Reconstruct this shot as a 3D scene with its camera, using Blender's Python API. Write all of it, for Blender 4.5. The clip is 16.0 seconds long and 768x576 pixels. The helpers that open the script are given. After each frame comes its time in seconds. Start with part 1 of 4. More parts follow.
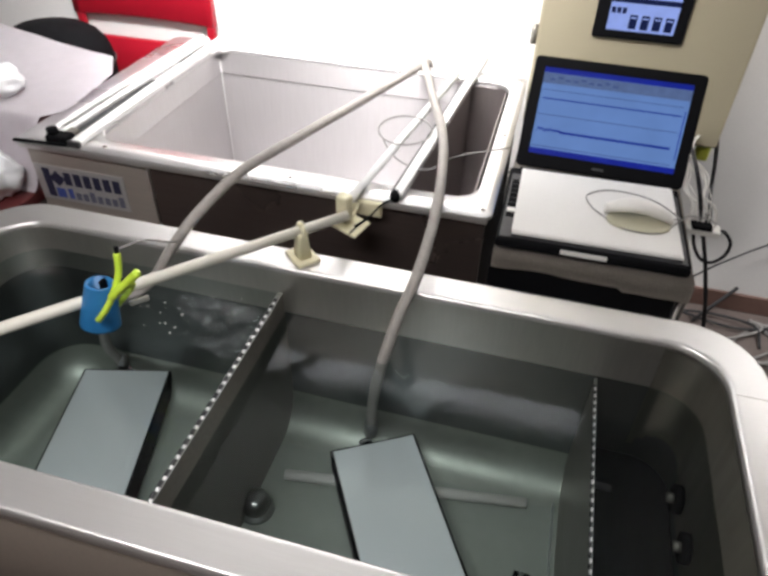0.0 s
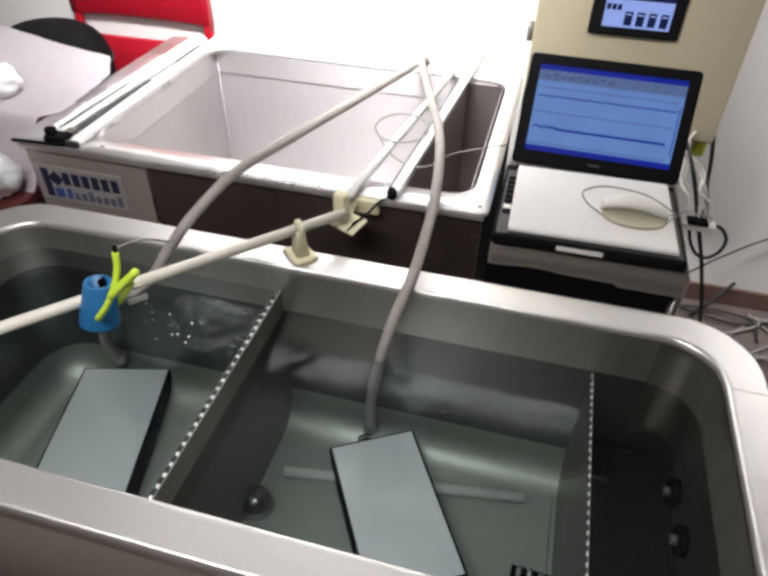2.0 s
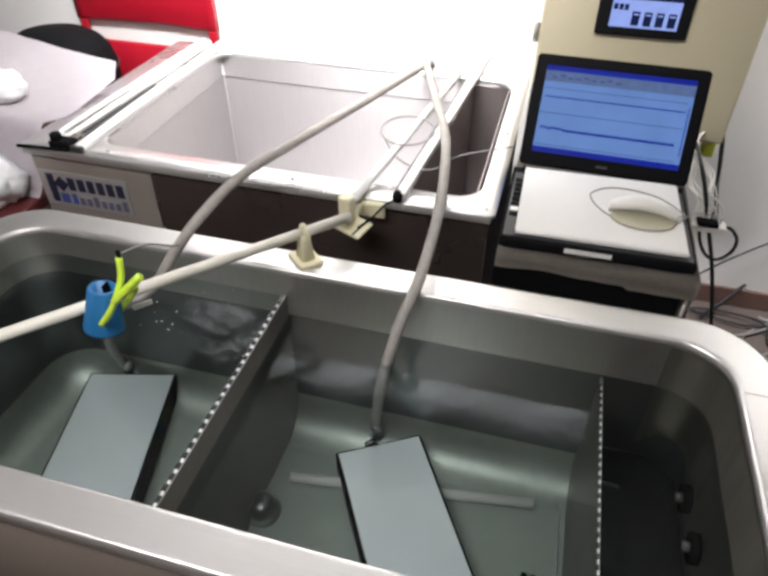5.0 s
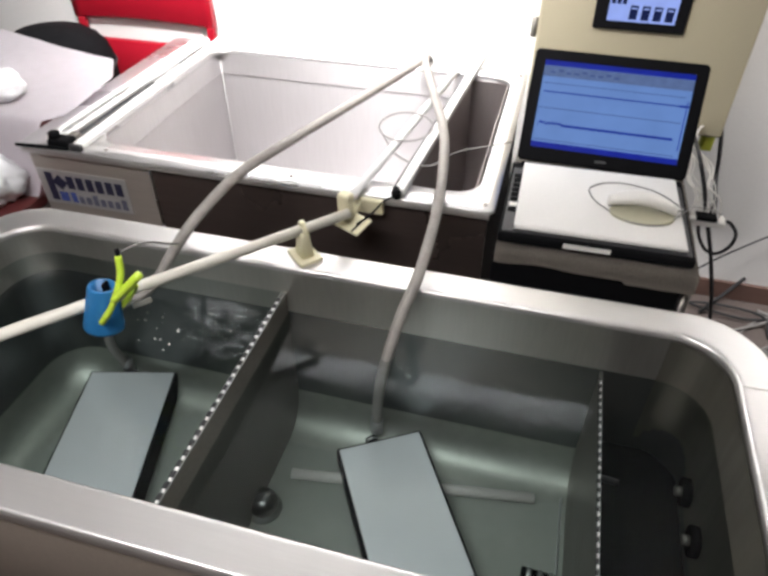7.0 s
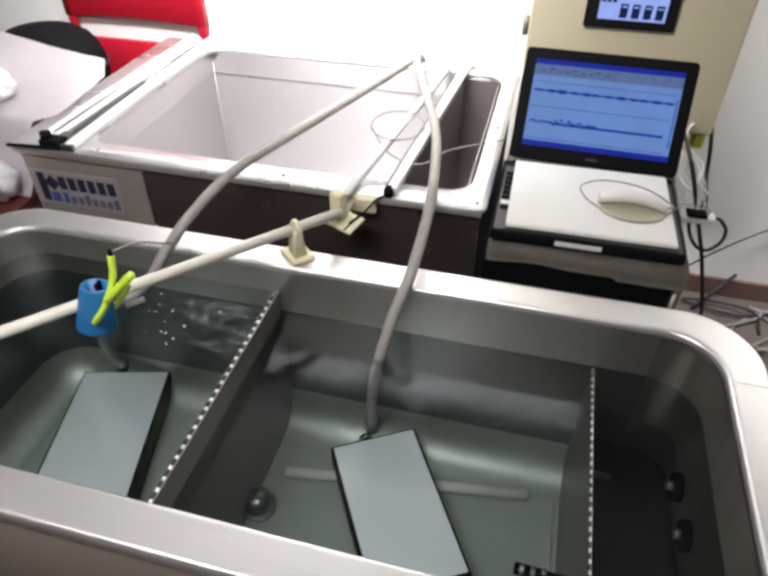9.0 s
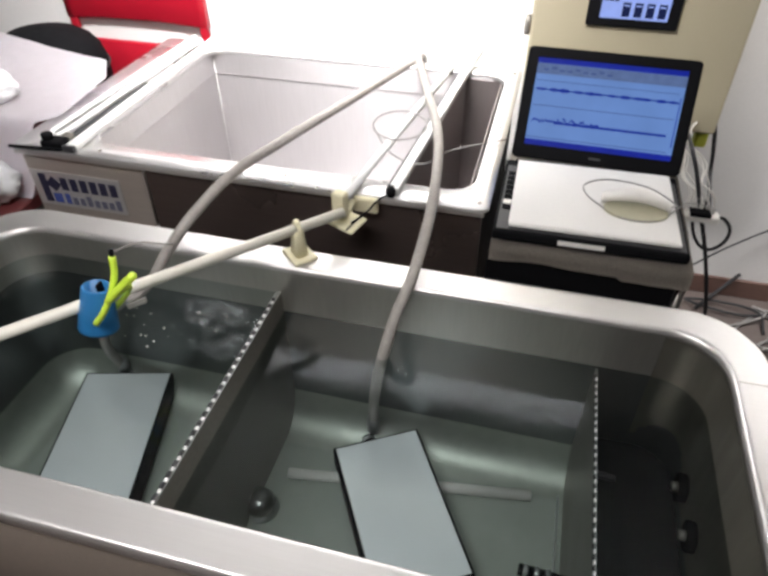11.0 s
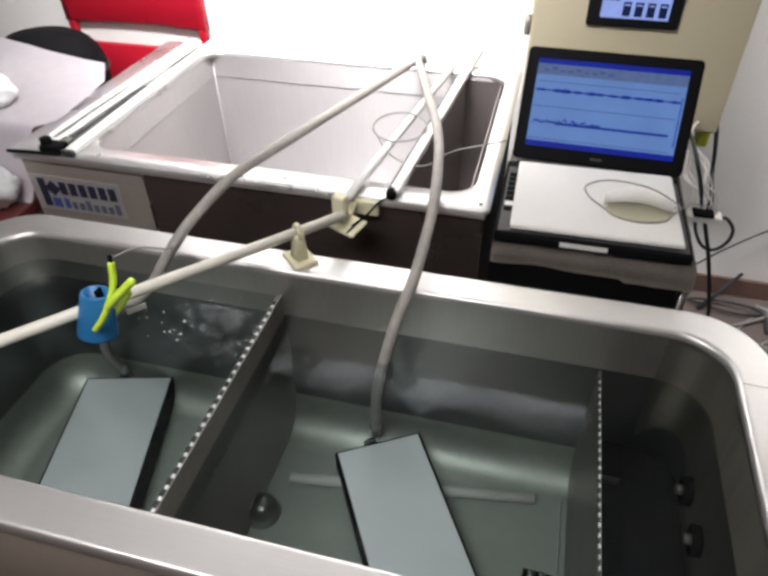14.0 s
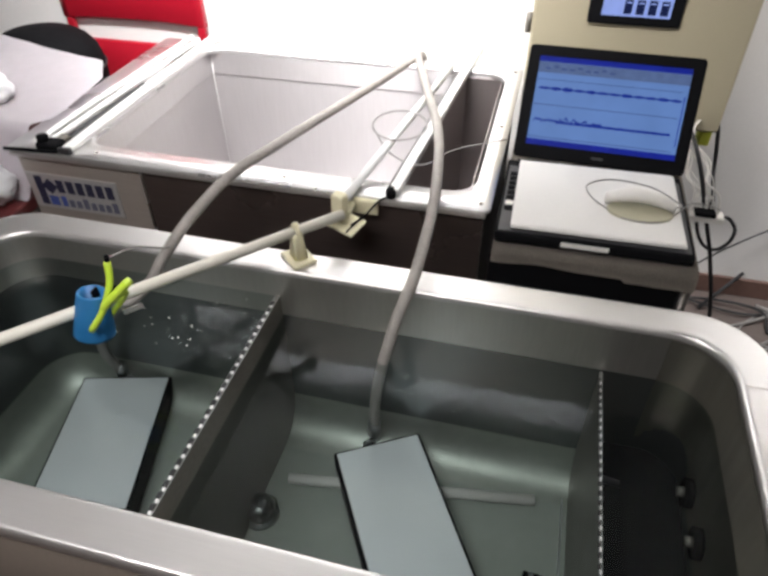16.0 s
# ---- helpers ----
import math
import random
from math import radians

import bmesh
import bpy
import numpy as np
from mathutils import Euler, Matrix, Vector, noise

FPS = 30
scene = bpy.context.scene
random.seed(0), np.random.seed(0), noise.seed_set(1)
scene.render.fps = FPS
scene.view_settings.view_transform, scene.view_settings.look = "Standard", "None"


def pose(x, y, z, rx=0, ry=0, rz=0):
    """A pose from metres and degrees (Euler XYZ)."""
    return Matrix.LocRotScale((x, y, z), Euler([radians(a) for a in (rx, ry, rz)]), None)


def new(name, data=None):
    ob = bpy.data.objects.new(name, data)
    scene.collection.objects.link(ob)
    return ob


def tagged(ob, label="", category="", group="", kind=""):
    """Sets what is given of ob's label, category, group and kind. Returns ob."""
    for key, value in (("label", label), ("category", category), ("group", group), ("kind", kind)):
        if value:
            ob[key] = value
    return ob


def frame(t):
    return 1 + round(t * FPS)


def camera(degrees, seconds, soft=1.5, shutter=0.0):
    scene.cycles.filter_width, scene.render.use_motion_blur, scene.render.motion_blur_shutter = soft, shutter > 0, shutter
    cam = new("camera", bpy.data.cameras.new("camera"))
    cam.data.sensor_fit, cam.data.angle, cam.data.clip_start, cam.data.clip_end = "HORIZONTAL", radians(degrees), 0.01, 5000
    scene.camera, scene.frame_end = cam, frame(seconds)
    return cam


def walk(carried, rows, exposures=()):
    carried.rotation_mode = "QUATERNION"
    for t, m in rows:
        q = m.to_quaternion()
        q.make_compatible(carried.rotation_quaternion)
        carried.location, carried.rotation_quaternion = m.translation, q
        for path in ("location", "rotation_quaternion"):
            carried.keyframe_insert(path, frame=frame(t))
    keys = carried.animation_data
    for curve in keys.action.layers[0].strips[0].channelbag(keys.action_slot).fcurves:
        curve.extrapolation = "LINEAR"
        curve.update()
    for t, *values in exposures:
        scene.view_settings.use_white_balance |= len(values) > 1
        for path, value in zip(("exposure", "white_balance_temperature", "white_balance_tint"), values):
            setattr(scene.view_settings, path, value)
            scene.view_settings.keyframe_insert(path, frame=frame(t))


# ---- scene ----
cam = camera(62.0, 16.0, soft=3.2)
PATH = [
    (0.0, 0.0000, 0.0000, 1.5500, 50.142, -1.199, 15.413),
    (0.5, 0.0022, -0.0004, 1.5489, 49.860, -1.084, 15.292),
    (1.0, 0.0041, -0.0018, 1.5506, 49.644, -0.928, 15.003),
    (1.5, 0.0056, -0.0039, 1.5538, 49.637, -0.967, 15.034),
    (2.0, 0.0057, -0.0051, 1.5535, 49.959, -0.911, 15.138),
    (2.5, 0.0039, 0.0005, 1.5517, 50.118, -0.847, 15.240),
    (3.0, 0.0033, 0.0047, 1.5518, 50.170, -0.861, 15.333),
    (3.5, 0.0057, 0.0032, 1.5499, 50.363, -0.726, 15.427),
    (4.0, 0.0035, 0.0059, 1.5473, 50.325, -0.564, 15.431),
    (6.5, 0.0083, 0.0025, 1.5474, 50.005, 0.041, 15.338),
    (7.0, 0.0071, 0.0046, 1.5491, 49.874, 0.042, 15.203),
    (7.5, 0.0076, 0.0064, 1.5481, 49.852, -0.015, 15.103),
    (8.0, 0.0087, 0.0059, 1.5494, 49.777, 0.054, 14.962),
    (8.5, 0.0113, 0.0029, 1.5495, 49.804, 0.075, 14.750),
    (9.0, 0.0112, 0.0018, 1.5513, 49.754, -0.010, 14.604),
    (11.5, 0.0104, 0.0046, 1.5468, 49.866, 0.369, 14.682),
    (12.0, 0.0106, 0.0049, 1.5475, 49.852, 0.551, 14.578),
    (12.5, 0.0094, 0.0082, 1.5488, 49.808, 0.586, 14.636),
    (13.0, 0.0089, 0.0113, 1.5467, 49.911, 0.628, 14.620),
    (13.5, 0.0072, 0.0134, 1.5448, 49.970, 0.549, 14.535),
    (14.0, 0.0083, 0.0135, 1.5461, 49.883, 0.609, 14.494),
    (14.5, 0.0077, 0.0178, 1.5447, 49.825, 0.609, 14.503),
    (15.0, 0.0054, 0.0208, 1.5449, 49.748, 0.542, 14.527),
    (15.5, 0.0039, 0.0237, 1.5450, 49.634, 0.501, 14.466),
    (16.0, 0.0052, 0.0235, 1.5430, 49.668, 0.480, 14.508),
]
walk(cam, [(t, pose(*p)) for t, *p in PATH],
     exposures=[(0.0, 0.0), (1.5, 0.0), (3.5, 0.12), (7.0, 0.15), (9.0, 0.18), (12.5, 0.12), (14.5, 0.0), (16.0, 0.0)])

# ---- light ----
world = bpy.data.worlds.new("world")
scene.world = world
world.use_nodes = True
world.node_tree.nodes["Background"].inputs[0].default_value = (0.9, 0.95, 1.0, 1)
world.node_tree.nodes["Background"].inputs[1].default_value = 0.02


def area_lamp(name, m, sx, sy, watts, colour):
    data = bpy.data.lights.new(name, "AREA")
    data.shape, data.size, data.size_y, data.energy, data.color = "RECTANGLE", sx, sy, watts, colour
    ob = new(name, data)
    ob.matrix_world = m
    return ob


# x, y, z, length, width, watts, tilt of the batten (degrees), spread (degrees)
# none is in view; the third is added to brighten the right wall
LAMPS = [(-0.70, 1.00, 2.27, 1.0, 0.20, 33, 46, 95), (-0.55, -0.22, 2.30, 1.2, 0.24, 22, 0, 150), (1.22, 1.55, 2.28, 0.36, 0.20, 15, 32, 105)]
for lx, ly, lz, sx, sy, watts, tilt, spread in LAMPS:
    lamp_light = area_lamp("unseen_lamp_light", pose(lx, ly, lz, tilt) @ pose(0, 0, -0.075), sx, sy, watts, (1.0, 0.975, 0.97))
    lamp_light.data.spread = radians(spread)


# ---- materials ----
def material(name, colour, rough=0.5, metal=0.0, vary=0.12, size=12.0, grain=90.0, bump=0.15, stretch=(1, 1, 1), coat=0.0,
             rough_vary=0.1, dist=0.002, spec=0.5):
    """A Principled surface with blotches at one size, fine grain at another, and relief."""
    m = bpy.data.materials.new(name)
    m.use_nodes = True
    t = m.node_tree
    n, link = t.nodes, t.links
    b = n["Principled BSDF"]
    b.inputs["Metallic"].default_value = metal
    b.inputs["Coat Weight"].default_value = coat
    b.inputs["Specular IOR Level"].default_value = spec
    tc = n.new("ShaderNodeTexCoord")
    mp = n.new("ShaderNodeMapping")
    mp.inputs["Scale"].default_value = stretch
    link.new(tc.outputs["Object"], mp.inputs[0])
    big, fine = n.new("ShaderNodeTexNoise"), n.new("ShaderNodeTexNoise")
    big.inputs["Scale"].default_value, big.inputs["Detail"].default_value = size, 5
    fine.inputs["Scale"].default_value, fine.inputs["Detail"].default_value = grain, 3
    link.new(tc.outputs["Object"], big.inputs["Vector"])
    link.new(mp.outputs[0], fine.inputs["Vector"])
    add = n.new("ShaderNodeMath")
    add.operation = "ADD"
    link.new(big.outputs[0], add.inputs[0])
    link.new(fine.outputs[0], add.inputs[1])
    ramp = n.new("ShaderNodeMapRange")
    ramp.inputs["From Min"].default_value, ramp.inputs["From Max"].default_value = 0.4, 1.6
    ramp.inputs["To Min"].default_value, ramp.inputs["To Max"].default_value = 1 - vary, 1 + vary
    link.new(add.outputs[0], ramp.inputs[0])
    mul = n.new("ShaderNodeVectorMath")
    mul.operation = "SCALE"
    mul.inputs[0].default_value = colour
    link.new(ramp.outputs[0], mul.inputs["Scale"])
    link.new(mul.outputs[0], b.inputs["Base Color"])
    rr = n.new("ShaderNodeMapRange")
    rr.inputs["From Min"].default_value, rr.inputs["From Max"].default_value = 0.2, 0.8
    rr.inputs["To Min"].default_value, rr.inputs["To Max"].default_value = max(0.02, rough - rough_vary), min(1, rough + rough_vary)
    link.new(big.outputs[0], rr.inputs[0])
    link.new(rr.outputs[0], b.inputs["Roughness"])
    bp = n.new("ShaderNodeBump")
    bp.inputs["Strength"].default_value, bp.inputs["Distance"].default_value = bump, dist
    link.new(fine.outputs[0], bp.inputs["Height"])
    link.new(bp.outputs[0], b.inputs["Normal"])
    return m


def glow(name, colour, strength, vary=0.15, size=30.0):
    m = bpy.data.materials.new(name)
    m.use_nodes = True
    t = m.node_tree
    b = t.nodes["Principled BSDF"]
    b.inputs["Base Color"].default_value = (0.004, 0.004, 0.006, 1)
    b.inputs["Roughness"].default_value = 0.4
    b.inputs["Specular IOR Level"].default_value = 0.05
    b.inputs["Emission Strength"].default_value = strength
    tc, nz = t.nodes.new("ShaderNodeTexCoord"), t.nodes.new("ShaderNodeTexNoise")
    nz.inputs["Scale"].default_value = size
    rp, sc = t.nodes.new("ShaderNodeMapRange"), t.nodes.new("ShaderNodeVectorMath")
    rp.inputs["To Min"].default_value, rp.inputs["To Max"].default_value = 1 - vary, 1 + vary
    sc.operation = "SCALE"
    sc.inputs[0].default_value = colour
    t.links.new(tc.outputs["Object"], nz.inputs["Vector"])
    t.links.new(nz.outputs[0], rp.inputs[0])
    t.links.new(rp.outputs[0], sc.inputs["Scale"])
    t.links.new(sc.outputs[0], b.inputs["Emission Color"])
    return m


def water_material():
    m = bpy.data.materials.new("water")
    m.use_nodes = True
    t = m.node_tree
    n, link = t.nodes, t.links
    n.remove(n["Principled BSDF"])
    out = n["Material Output"]
    clear, shine, mix, fres = (n.new(k) for k in ("ShaderNodeBsdfTransparent", "ShaderNodeBsdfGlossy", "ShaderNodeMixShader", "ShaderNodeFresnel"))
    clear.inputs[0].default_value = (0.625, 0.67, 0.67, 1)
    shine.inputs["Roughness"].default_value = 0.06
    fres.inputs[0].default_value = 1.36
    tc, nz, bp = n.new("ShaderNodeTexCoord"), n.new("ShaderNodeTexNoise"), n.new("ShaderNodeBump")
    nz.inputs["Scale"].default_value, nz.inputs["Detail"].default_value = 60, 4
    bp.inputs["Strength"].default_value, bp.inputs["Distance"].default_value = 0.11, 0.004
    link.new(tc.outputs["Object"], nz.inputs["Vector"])
    link.new(nz.outputs[0], bp.inputs["Height"])
    link.new(bp.outputs[0], shine.inputs["Normal"])
    link.new(bp.outputs[0], fres.inputs["Normal"])
    link.new(fres.outputs[0], mix.inputs[0])
    link.new(clear.outputs[0], mix.inputs[1])
    link.new(shine.outputs[0], mix.inputs[2])
    link.new(mix.outputs[0], out.inputs[0])
    return m


STEEL = material("brushed_steel", (0.68, 0.665, 0.655), 0.34, 0.80, 0.05, 6, 220, 0.08, (0.05, 1, 1), rough_vary=0.04)
STEEL_V = material("tank_steel", (0.58, 0.56, 0.52), 0.44, 1.0, 0.10, 5, 160, 0.05, (1, 1, 0.10), rough_vary=0.05)
WALL_DIM = material("underwater_dark_steel", (0.15, 0.162, 0.16), 0.40, 0.9, 0.14, 6, 120, 0.10, (1, 1, 0.2))
STREAK_DIM = material("streaked_darkened_steel", (0.25, 0.238, 0.20), 0.40, 0.8, 0.30, 7, 40, 0.06, (1, 1, 0.06))
COVE = material("lightened_tank_cove", (0.42, 0.445, 0.395), 0.48, 0.75, 0.14, 8, 60, 0.08)
SHELL = material("brown_tank_shell", (0.36, 0.305, 0.255), 0.48, 0.35, 0.14, 3, 140, 0.06)
MACHF = material("brown_machine_steel", (0.44, 0.39, 0.35), 0.40, 0.45, 0.12, 3, 200, 0.05, (0.05, 1, 1))
DIMFACE = material("reflection_dark_front", (0.15, 0.115, 0.105), 0.30, 0.7, 0.12, 3, 200, 0.05, (0.05, 1, 1))
STEEL_IN = material("grey_wet_steel", (0.34, 0.36, 0.355), 0.42, 1.0, 0.16, 5, 120, 0.12, (1, 1, 0.2))
STEEL_FACE = material("machine_steel", (0.50, 0.465, 0.44), 0.24, 1.0, 0.06, 4, 200, 0.05, (0.05, 1, 1), rough_vary=0.04)
STEEL_MB = material("light_brushed_steel", (0.57, 0.55, 0.555), 0.50, 0.80, 0.08, 2.2, 160, 0.03, (1, 1, 0.06), rough_vary=0.03)
# vertically brushed: highlights run up and down the walls
tang = STEEL_MB.node_tree.nodes.new("ShaderNodeTangent")
tang.direction_type, tang.axis = "RADIAL", "Z"
brushed = STEEL_MB.node_tree.nodes["Principled BSDF"]
brushed.inputs["Anisotropic"].default_value, brushed.inputs["Anisotropic Rotation"].default_value = 0.8, 0.25
STEEL_MB.node_tree.links.new(tang.outputs[0], brushed.inputs["Tangent"])
BEDM = material("scaled_tank_floor", (0.36, 0.385, 0.345), 0.45, 0.25, 0.10, 9, 60, 0.06)
DOME = material("dark_polished_steel", (0.20, 0.205, 0.20), 0.30, 1.0, 0.08, 12, 120, 0.03)
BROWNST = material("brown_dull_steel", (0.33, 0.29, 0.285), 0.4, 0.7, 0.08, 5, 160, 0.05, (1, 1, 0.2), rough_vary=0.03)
STAIN = material("stained_steel", (0.21, 0.195, 0.172), 0.5, 0.5, 0.2, 12, 120, 0.1)
TOPST = material("bright_steel_top", (0.80, 0.79, 0.79), 0.30, 0.85, 0.05, 6, 200, 0.06, (0.05, 1, 1))
PALE = material("pale_satin_plate", (0.96, 0.98, 1.0), 0.33, 0.22, 0.03, 5, 260, 0.03, rough_vary=0.02)
SATIN = material("satin_steel", (0.66, 0.67, 0.68), 0.30, 1.0, 0.06, 9, 260, 0.06)
ALU = material("white_aluminium", (0.80, 0.80, 0.79), 0.40, 0.0, 0.05, 10, 120, 0.05, coat=0.2)
PVC = material("cream_plastic_pipe", (0.70, 0.675, 0.60), 0.42, 0.0, 0.08, 18, 90, 0.08)
CREAM = material("cream_plastic_clip", (0.72, 0.67, 0.47), 0.45, 0.0, 0.08, 25, 120, 0.06)
HOSE = material("grey_rubber_hose", (0.35, 0.325, 0.30), 0.55, 0.0, 0.30, 45, 260, 0.3)
BLUE = material("blue_plastic", (0.02, 0.155, 0.37), 0.38, 0.0, 0.12, 30, 150, 0.08)
LIME = material("lime_plastic", (0.55, 0.75, 0.06), 0.35, 0.0, 0.10, 40, 150, 0.05)
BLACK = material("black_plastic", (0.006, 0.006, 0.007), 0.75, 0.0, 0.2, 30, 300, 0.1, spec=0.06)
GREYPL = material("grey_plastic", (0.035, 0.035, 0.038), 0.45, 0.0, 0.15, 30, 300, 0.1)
DARK = material("dark_rubber", (0.02, 0.02, 0.022), 0.6, 0.0, 0.2, 20, 200, 0.2)
WHITEPL = material("white_plastic", (0.76, 0.74, 0.70), 0.4, 0.0, 0.06, 30, 150, 0.05)
PADM = material("khaki_pad", (0.46, 0.44, 0.32), 0.6, 0.0, 0.1, 30, 150, 0.08)
PAPER = material("white_paper", (0.74, 0.725, 0.70), 0.75, 0.0, 0.04, 10, 140, 0.06)
SHEET = material("lilac_white_sheet", (0.74, 0.695, 0.735), 0.5, 0.0, 0.07, 5, 30, 0.25)
BAG = material("white_plastic_bag", (0.82, 0.82, 0.84), 0.35, 0.0, 0.06, 12, 40, 0.4)
RED = material("red_plastic", (0.38, 0.008, 0.022), 0.35, 0.0, 0.12, 8, 120, 0.06)
BEIGE = material("beige_painted_steel", (0.37, 0.33, 0.235), 0.45, 0.0, 0.05, 4, 260, 0.12)
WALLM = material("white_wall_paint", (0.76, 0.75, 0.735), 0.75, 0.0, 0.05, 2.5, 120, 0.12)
WALLG = material("unseen_wall_grey", (0.30, 0.30, 0.29), 0.75, 0.0, 0.08, 2.5, 120, 0.12)
CEILM = material("ceiling_paint", (0.62, 0.62, 0.61), 0.8, 0.0, 0.04, 3, 90, 0.1)
FLOORM = material("grey_brown_floor_tile", (0.13, 0.105, 0.095), 0.45, 0.0, 0.25, 5, 60, 0.1)
BASEM = material("brown_baseboard", (0.14, 0.08, 0.065), 0.5, 0.0, 0.2, 8, 60, 0.1)
WOODRED = material("red_brown_table", (0.13, 0.03, 0.03), 0.4, 0.0, 0.2, 8, 60, 0.1, (1, 8, 8))
TOWEL = material("grey_towel", (0.25, 0.22, 0.19), 0.95, 0.0, 0.25, 18, 260, 0.9, dist=0.004)
CABLE_W = material("white_cable", (0.68, 0.66, 0.62), 0.45, 0.0, 0.1, 30, 150, 0.05)
YELLOW = material("yellow_green_plastic", (0.42, 0.45, 0.05), 0.45, 0.0, 0.1, 30, 150, 0.05)
CLEARC = material("grey_wire", (0.27, 0.26, 0.25), 0.4, 0.0, 0.1, 30, 150, 0.05)
LOGO_W = material("silver_nameplate", (0.62, 0.61, 0.60), 0.4, 0.6, 0.06, 20, 200, 0.05)
LOGO_K = material("navy_print", (0.02, 0.02, 0.05), 0.5, 0.0, 0.1, 20, 200, 0.02)
LOGO_G = material("grey_blue_print", (0.12, 0.12, 0.17), 0.5, 0.0, 0.1, 20, 200, 0.02)
LOGO_B = material("blue_print", (0.06, 0.09, 0.30), 0.5, 0.0, 0.1, 20, 200, 0.02)
LCD = glow("blue_lcd", (0.15, 0.28, 0.64), 0.74, 0.14, 14)
LCD_BAR = glow("deep_blue_lcd", (0.008, 0.022, 0.36), 0.7, 0.3, 25)
LCD_TOOL = glow("grey_blue_lcd_band", (0.13, 0.20, 0.42), 0.62, 0.25, 70)
LCD_LINE = glow("navy_trace", (0.006, 0.03, 0.34), 0.7, 0.2, 60)
LCD_FAINT = glow("grey_blue_trace", (0.07, 0.12, 0.34), 0.6, 0.2, 60)
HMI = glow("pale_blue_panel_glow", (0.30, 0.40, 0.85), 0.9, 0.1, 40)
HMI_DK = glow("dark_blue_panel_glow", (0.01, 0.02, 0.10), 0.5, 0.1, 40)
BATTEN = glow("wall_batten_glow", (0.94, 0.96, 1.0), 5.5, 0.05, 6)
TUBE = glow("lamp_diffuser_glow", (1.0, 0.97, 0.94), 2.5, 0.02, 3)
WATER = water_material()


# ---- mesh helpers ----
def box(x0, x1, y0, y1, z0, z1, bevel=0.0, seg=2):
    bm = bmesh.new()
    bmesh.ops.create_cube(bm, size=1, matrix=Matrix.Translation(((x0 + x1) / 2, (y0 + y1) / 2, (z0 + z1) / 2)) @ Matrix.Diagonal((x1 - x0, y1 - y0, z1 - z0, 1)))
    if bevel:
        bmesh.ops.bevel(bm, geom=bm.edges[:], offset=bevel, segments=seg, affect="EDGES", profile=0.5)
    return bm


def join(*bms):
    mesh = bpy.data.meshes.new("tmp")
    out = bmesh.new()
    for b in bms:
        b.to_mesh(mesh)
        out.from_mesh(mesh)
        b.free()
    bpy.data.meshes.remove(mesh)
    return out


def moved(bm, m):
    bm.transform(m)
    return bm


def smooth_line(points, steps=8):
    """A Catmull-Rom line through the points."""
    p = [Vector(q) for q in points]
    p = [p[0] * 2 - p[1]] + p + [p[-1] * 2 - p[-2]]
    out = []
    for i in range(1, len(p) - 2):
        for k in range(steps):
            t = k / steps
            a, b, c, d = p[i - 1], p[i], p[i + 1], p[i + 2]
            out.append(0.5 * (2 * b + (c - a) * t + (2 * a - 5 * b + 4 * c - d) * t * t + (3 * b - a - 3 * c + d) * t ** 3))
    out.append(p[-2])
    return out


def tube(points, radius, n=10, steps=8, wobble=0.0, straight=False):
    """A round tube along a line; wobble: a small uneven ribbing."""
    line = [Vector(q) for q in points] if straight else smooth_line(points, steps)
    bm = bmesh.new()
    rings, side = [], None
    for i, q in enumerate(line):
        d = (line[min(i + 1, len(line) - 1)] - line[max(i - 1, 0)]).normalized()
        if side is None:
            side = d.orthogonal().normalized()
        side = (side - d * side.dot(d)).normalized()
        up = d.cross(side)
        r = radius * (1 + wobble * math.sin(i * 2.4))
        rings.append([bm.verts.new(q + r * (math.cos(a) * side + math.sin(a) * up)) for a in (2 * math.pi * k / n for k in range(n))])
    for a, b in zip(rings, rings[1:]):
        for k in range(n):
            bm.faces.new((a[k], a[(k + 1) % n], b[(k + 1) % n], b[k]))
    bm.faces.new(rings[0][::-1])
    bm.faces.new(rings[-1])
    for face in bm.faces:
        face.smooth = True
    return bm


def ring_loop(cx, cy, cz, rx, ry, tilt=0.0, n=28, lift=0.0):
    return [(cx + rx * math.cos(a), cy + ry * math.sin(a), cz + tilt * math.sin(a) + lift * math.sin(2 * a)) for a in (2 * math.pi * k / n for k in range(n + 1))]


def rrect(x0, x1, y0, y1, r, n=10):
    """The outline of a rounded rectangle, anticlockwise."""
    out = []
    for cx, cy, a0 in ((x1 - r, y1 - r, 0), (x0 + r, y1 - r, 90), (x0 + r, y0 + r, 180), (x1 - r, y0 + r, 270)):
        for k in range(n + 1):
            a = radians(a0 + 90 * k / n)
            out.append((cx + r * math.cos(a), cy + r * math.sin(a)))
    return out


def loft(loops, cap_first=False, cap_last=False, smooth=True):
    """Faces between outlines of equal length; each is a list of 3D points."""
    bm = bmesh.new()
    rows = [[bm.verts.new(p) for p in loop] for loop in loops]
    n = len(rows[0])
    for a, b in zip(rows, rows[1:]):
        for k in range(n):
            f = bm.faces.new((a[k], a[(k + 1) % n], b[(k + 1) % n], b[k]))
            f.smooth = smooth
    if cap_first:
        bm.faces.new(rows[0][::-1])
    if cap_last:
        bm.faces.new(rows[-1])
    return bm


def at_z(outline, z):
    return [(x, y, z) for x, y in outline]


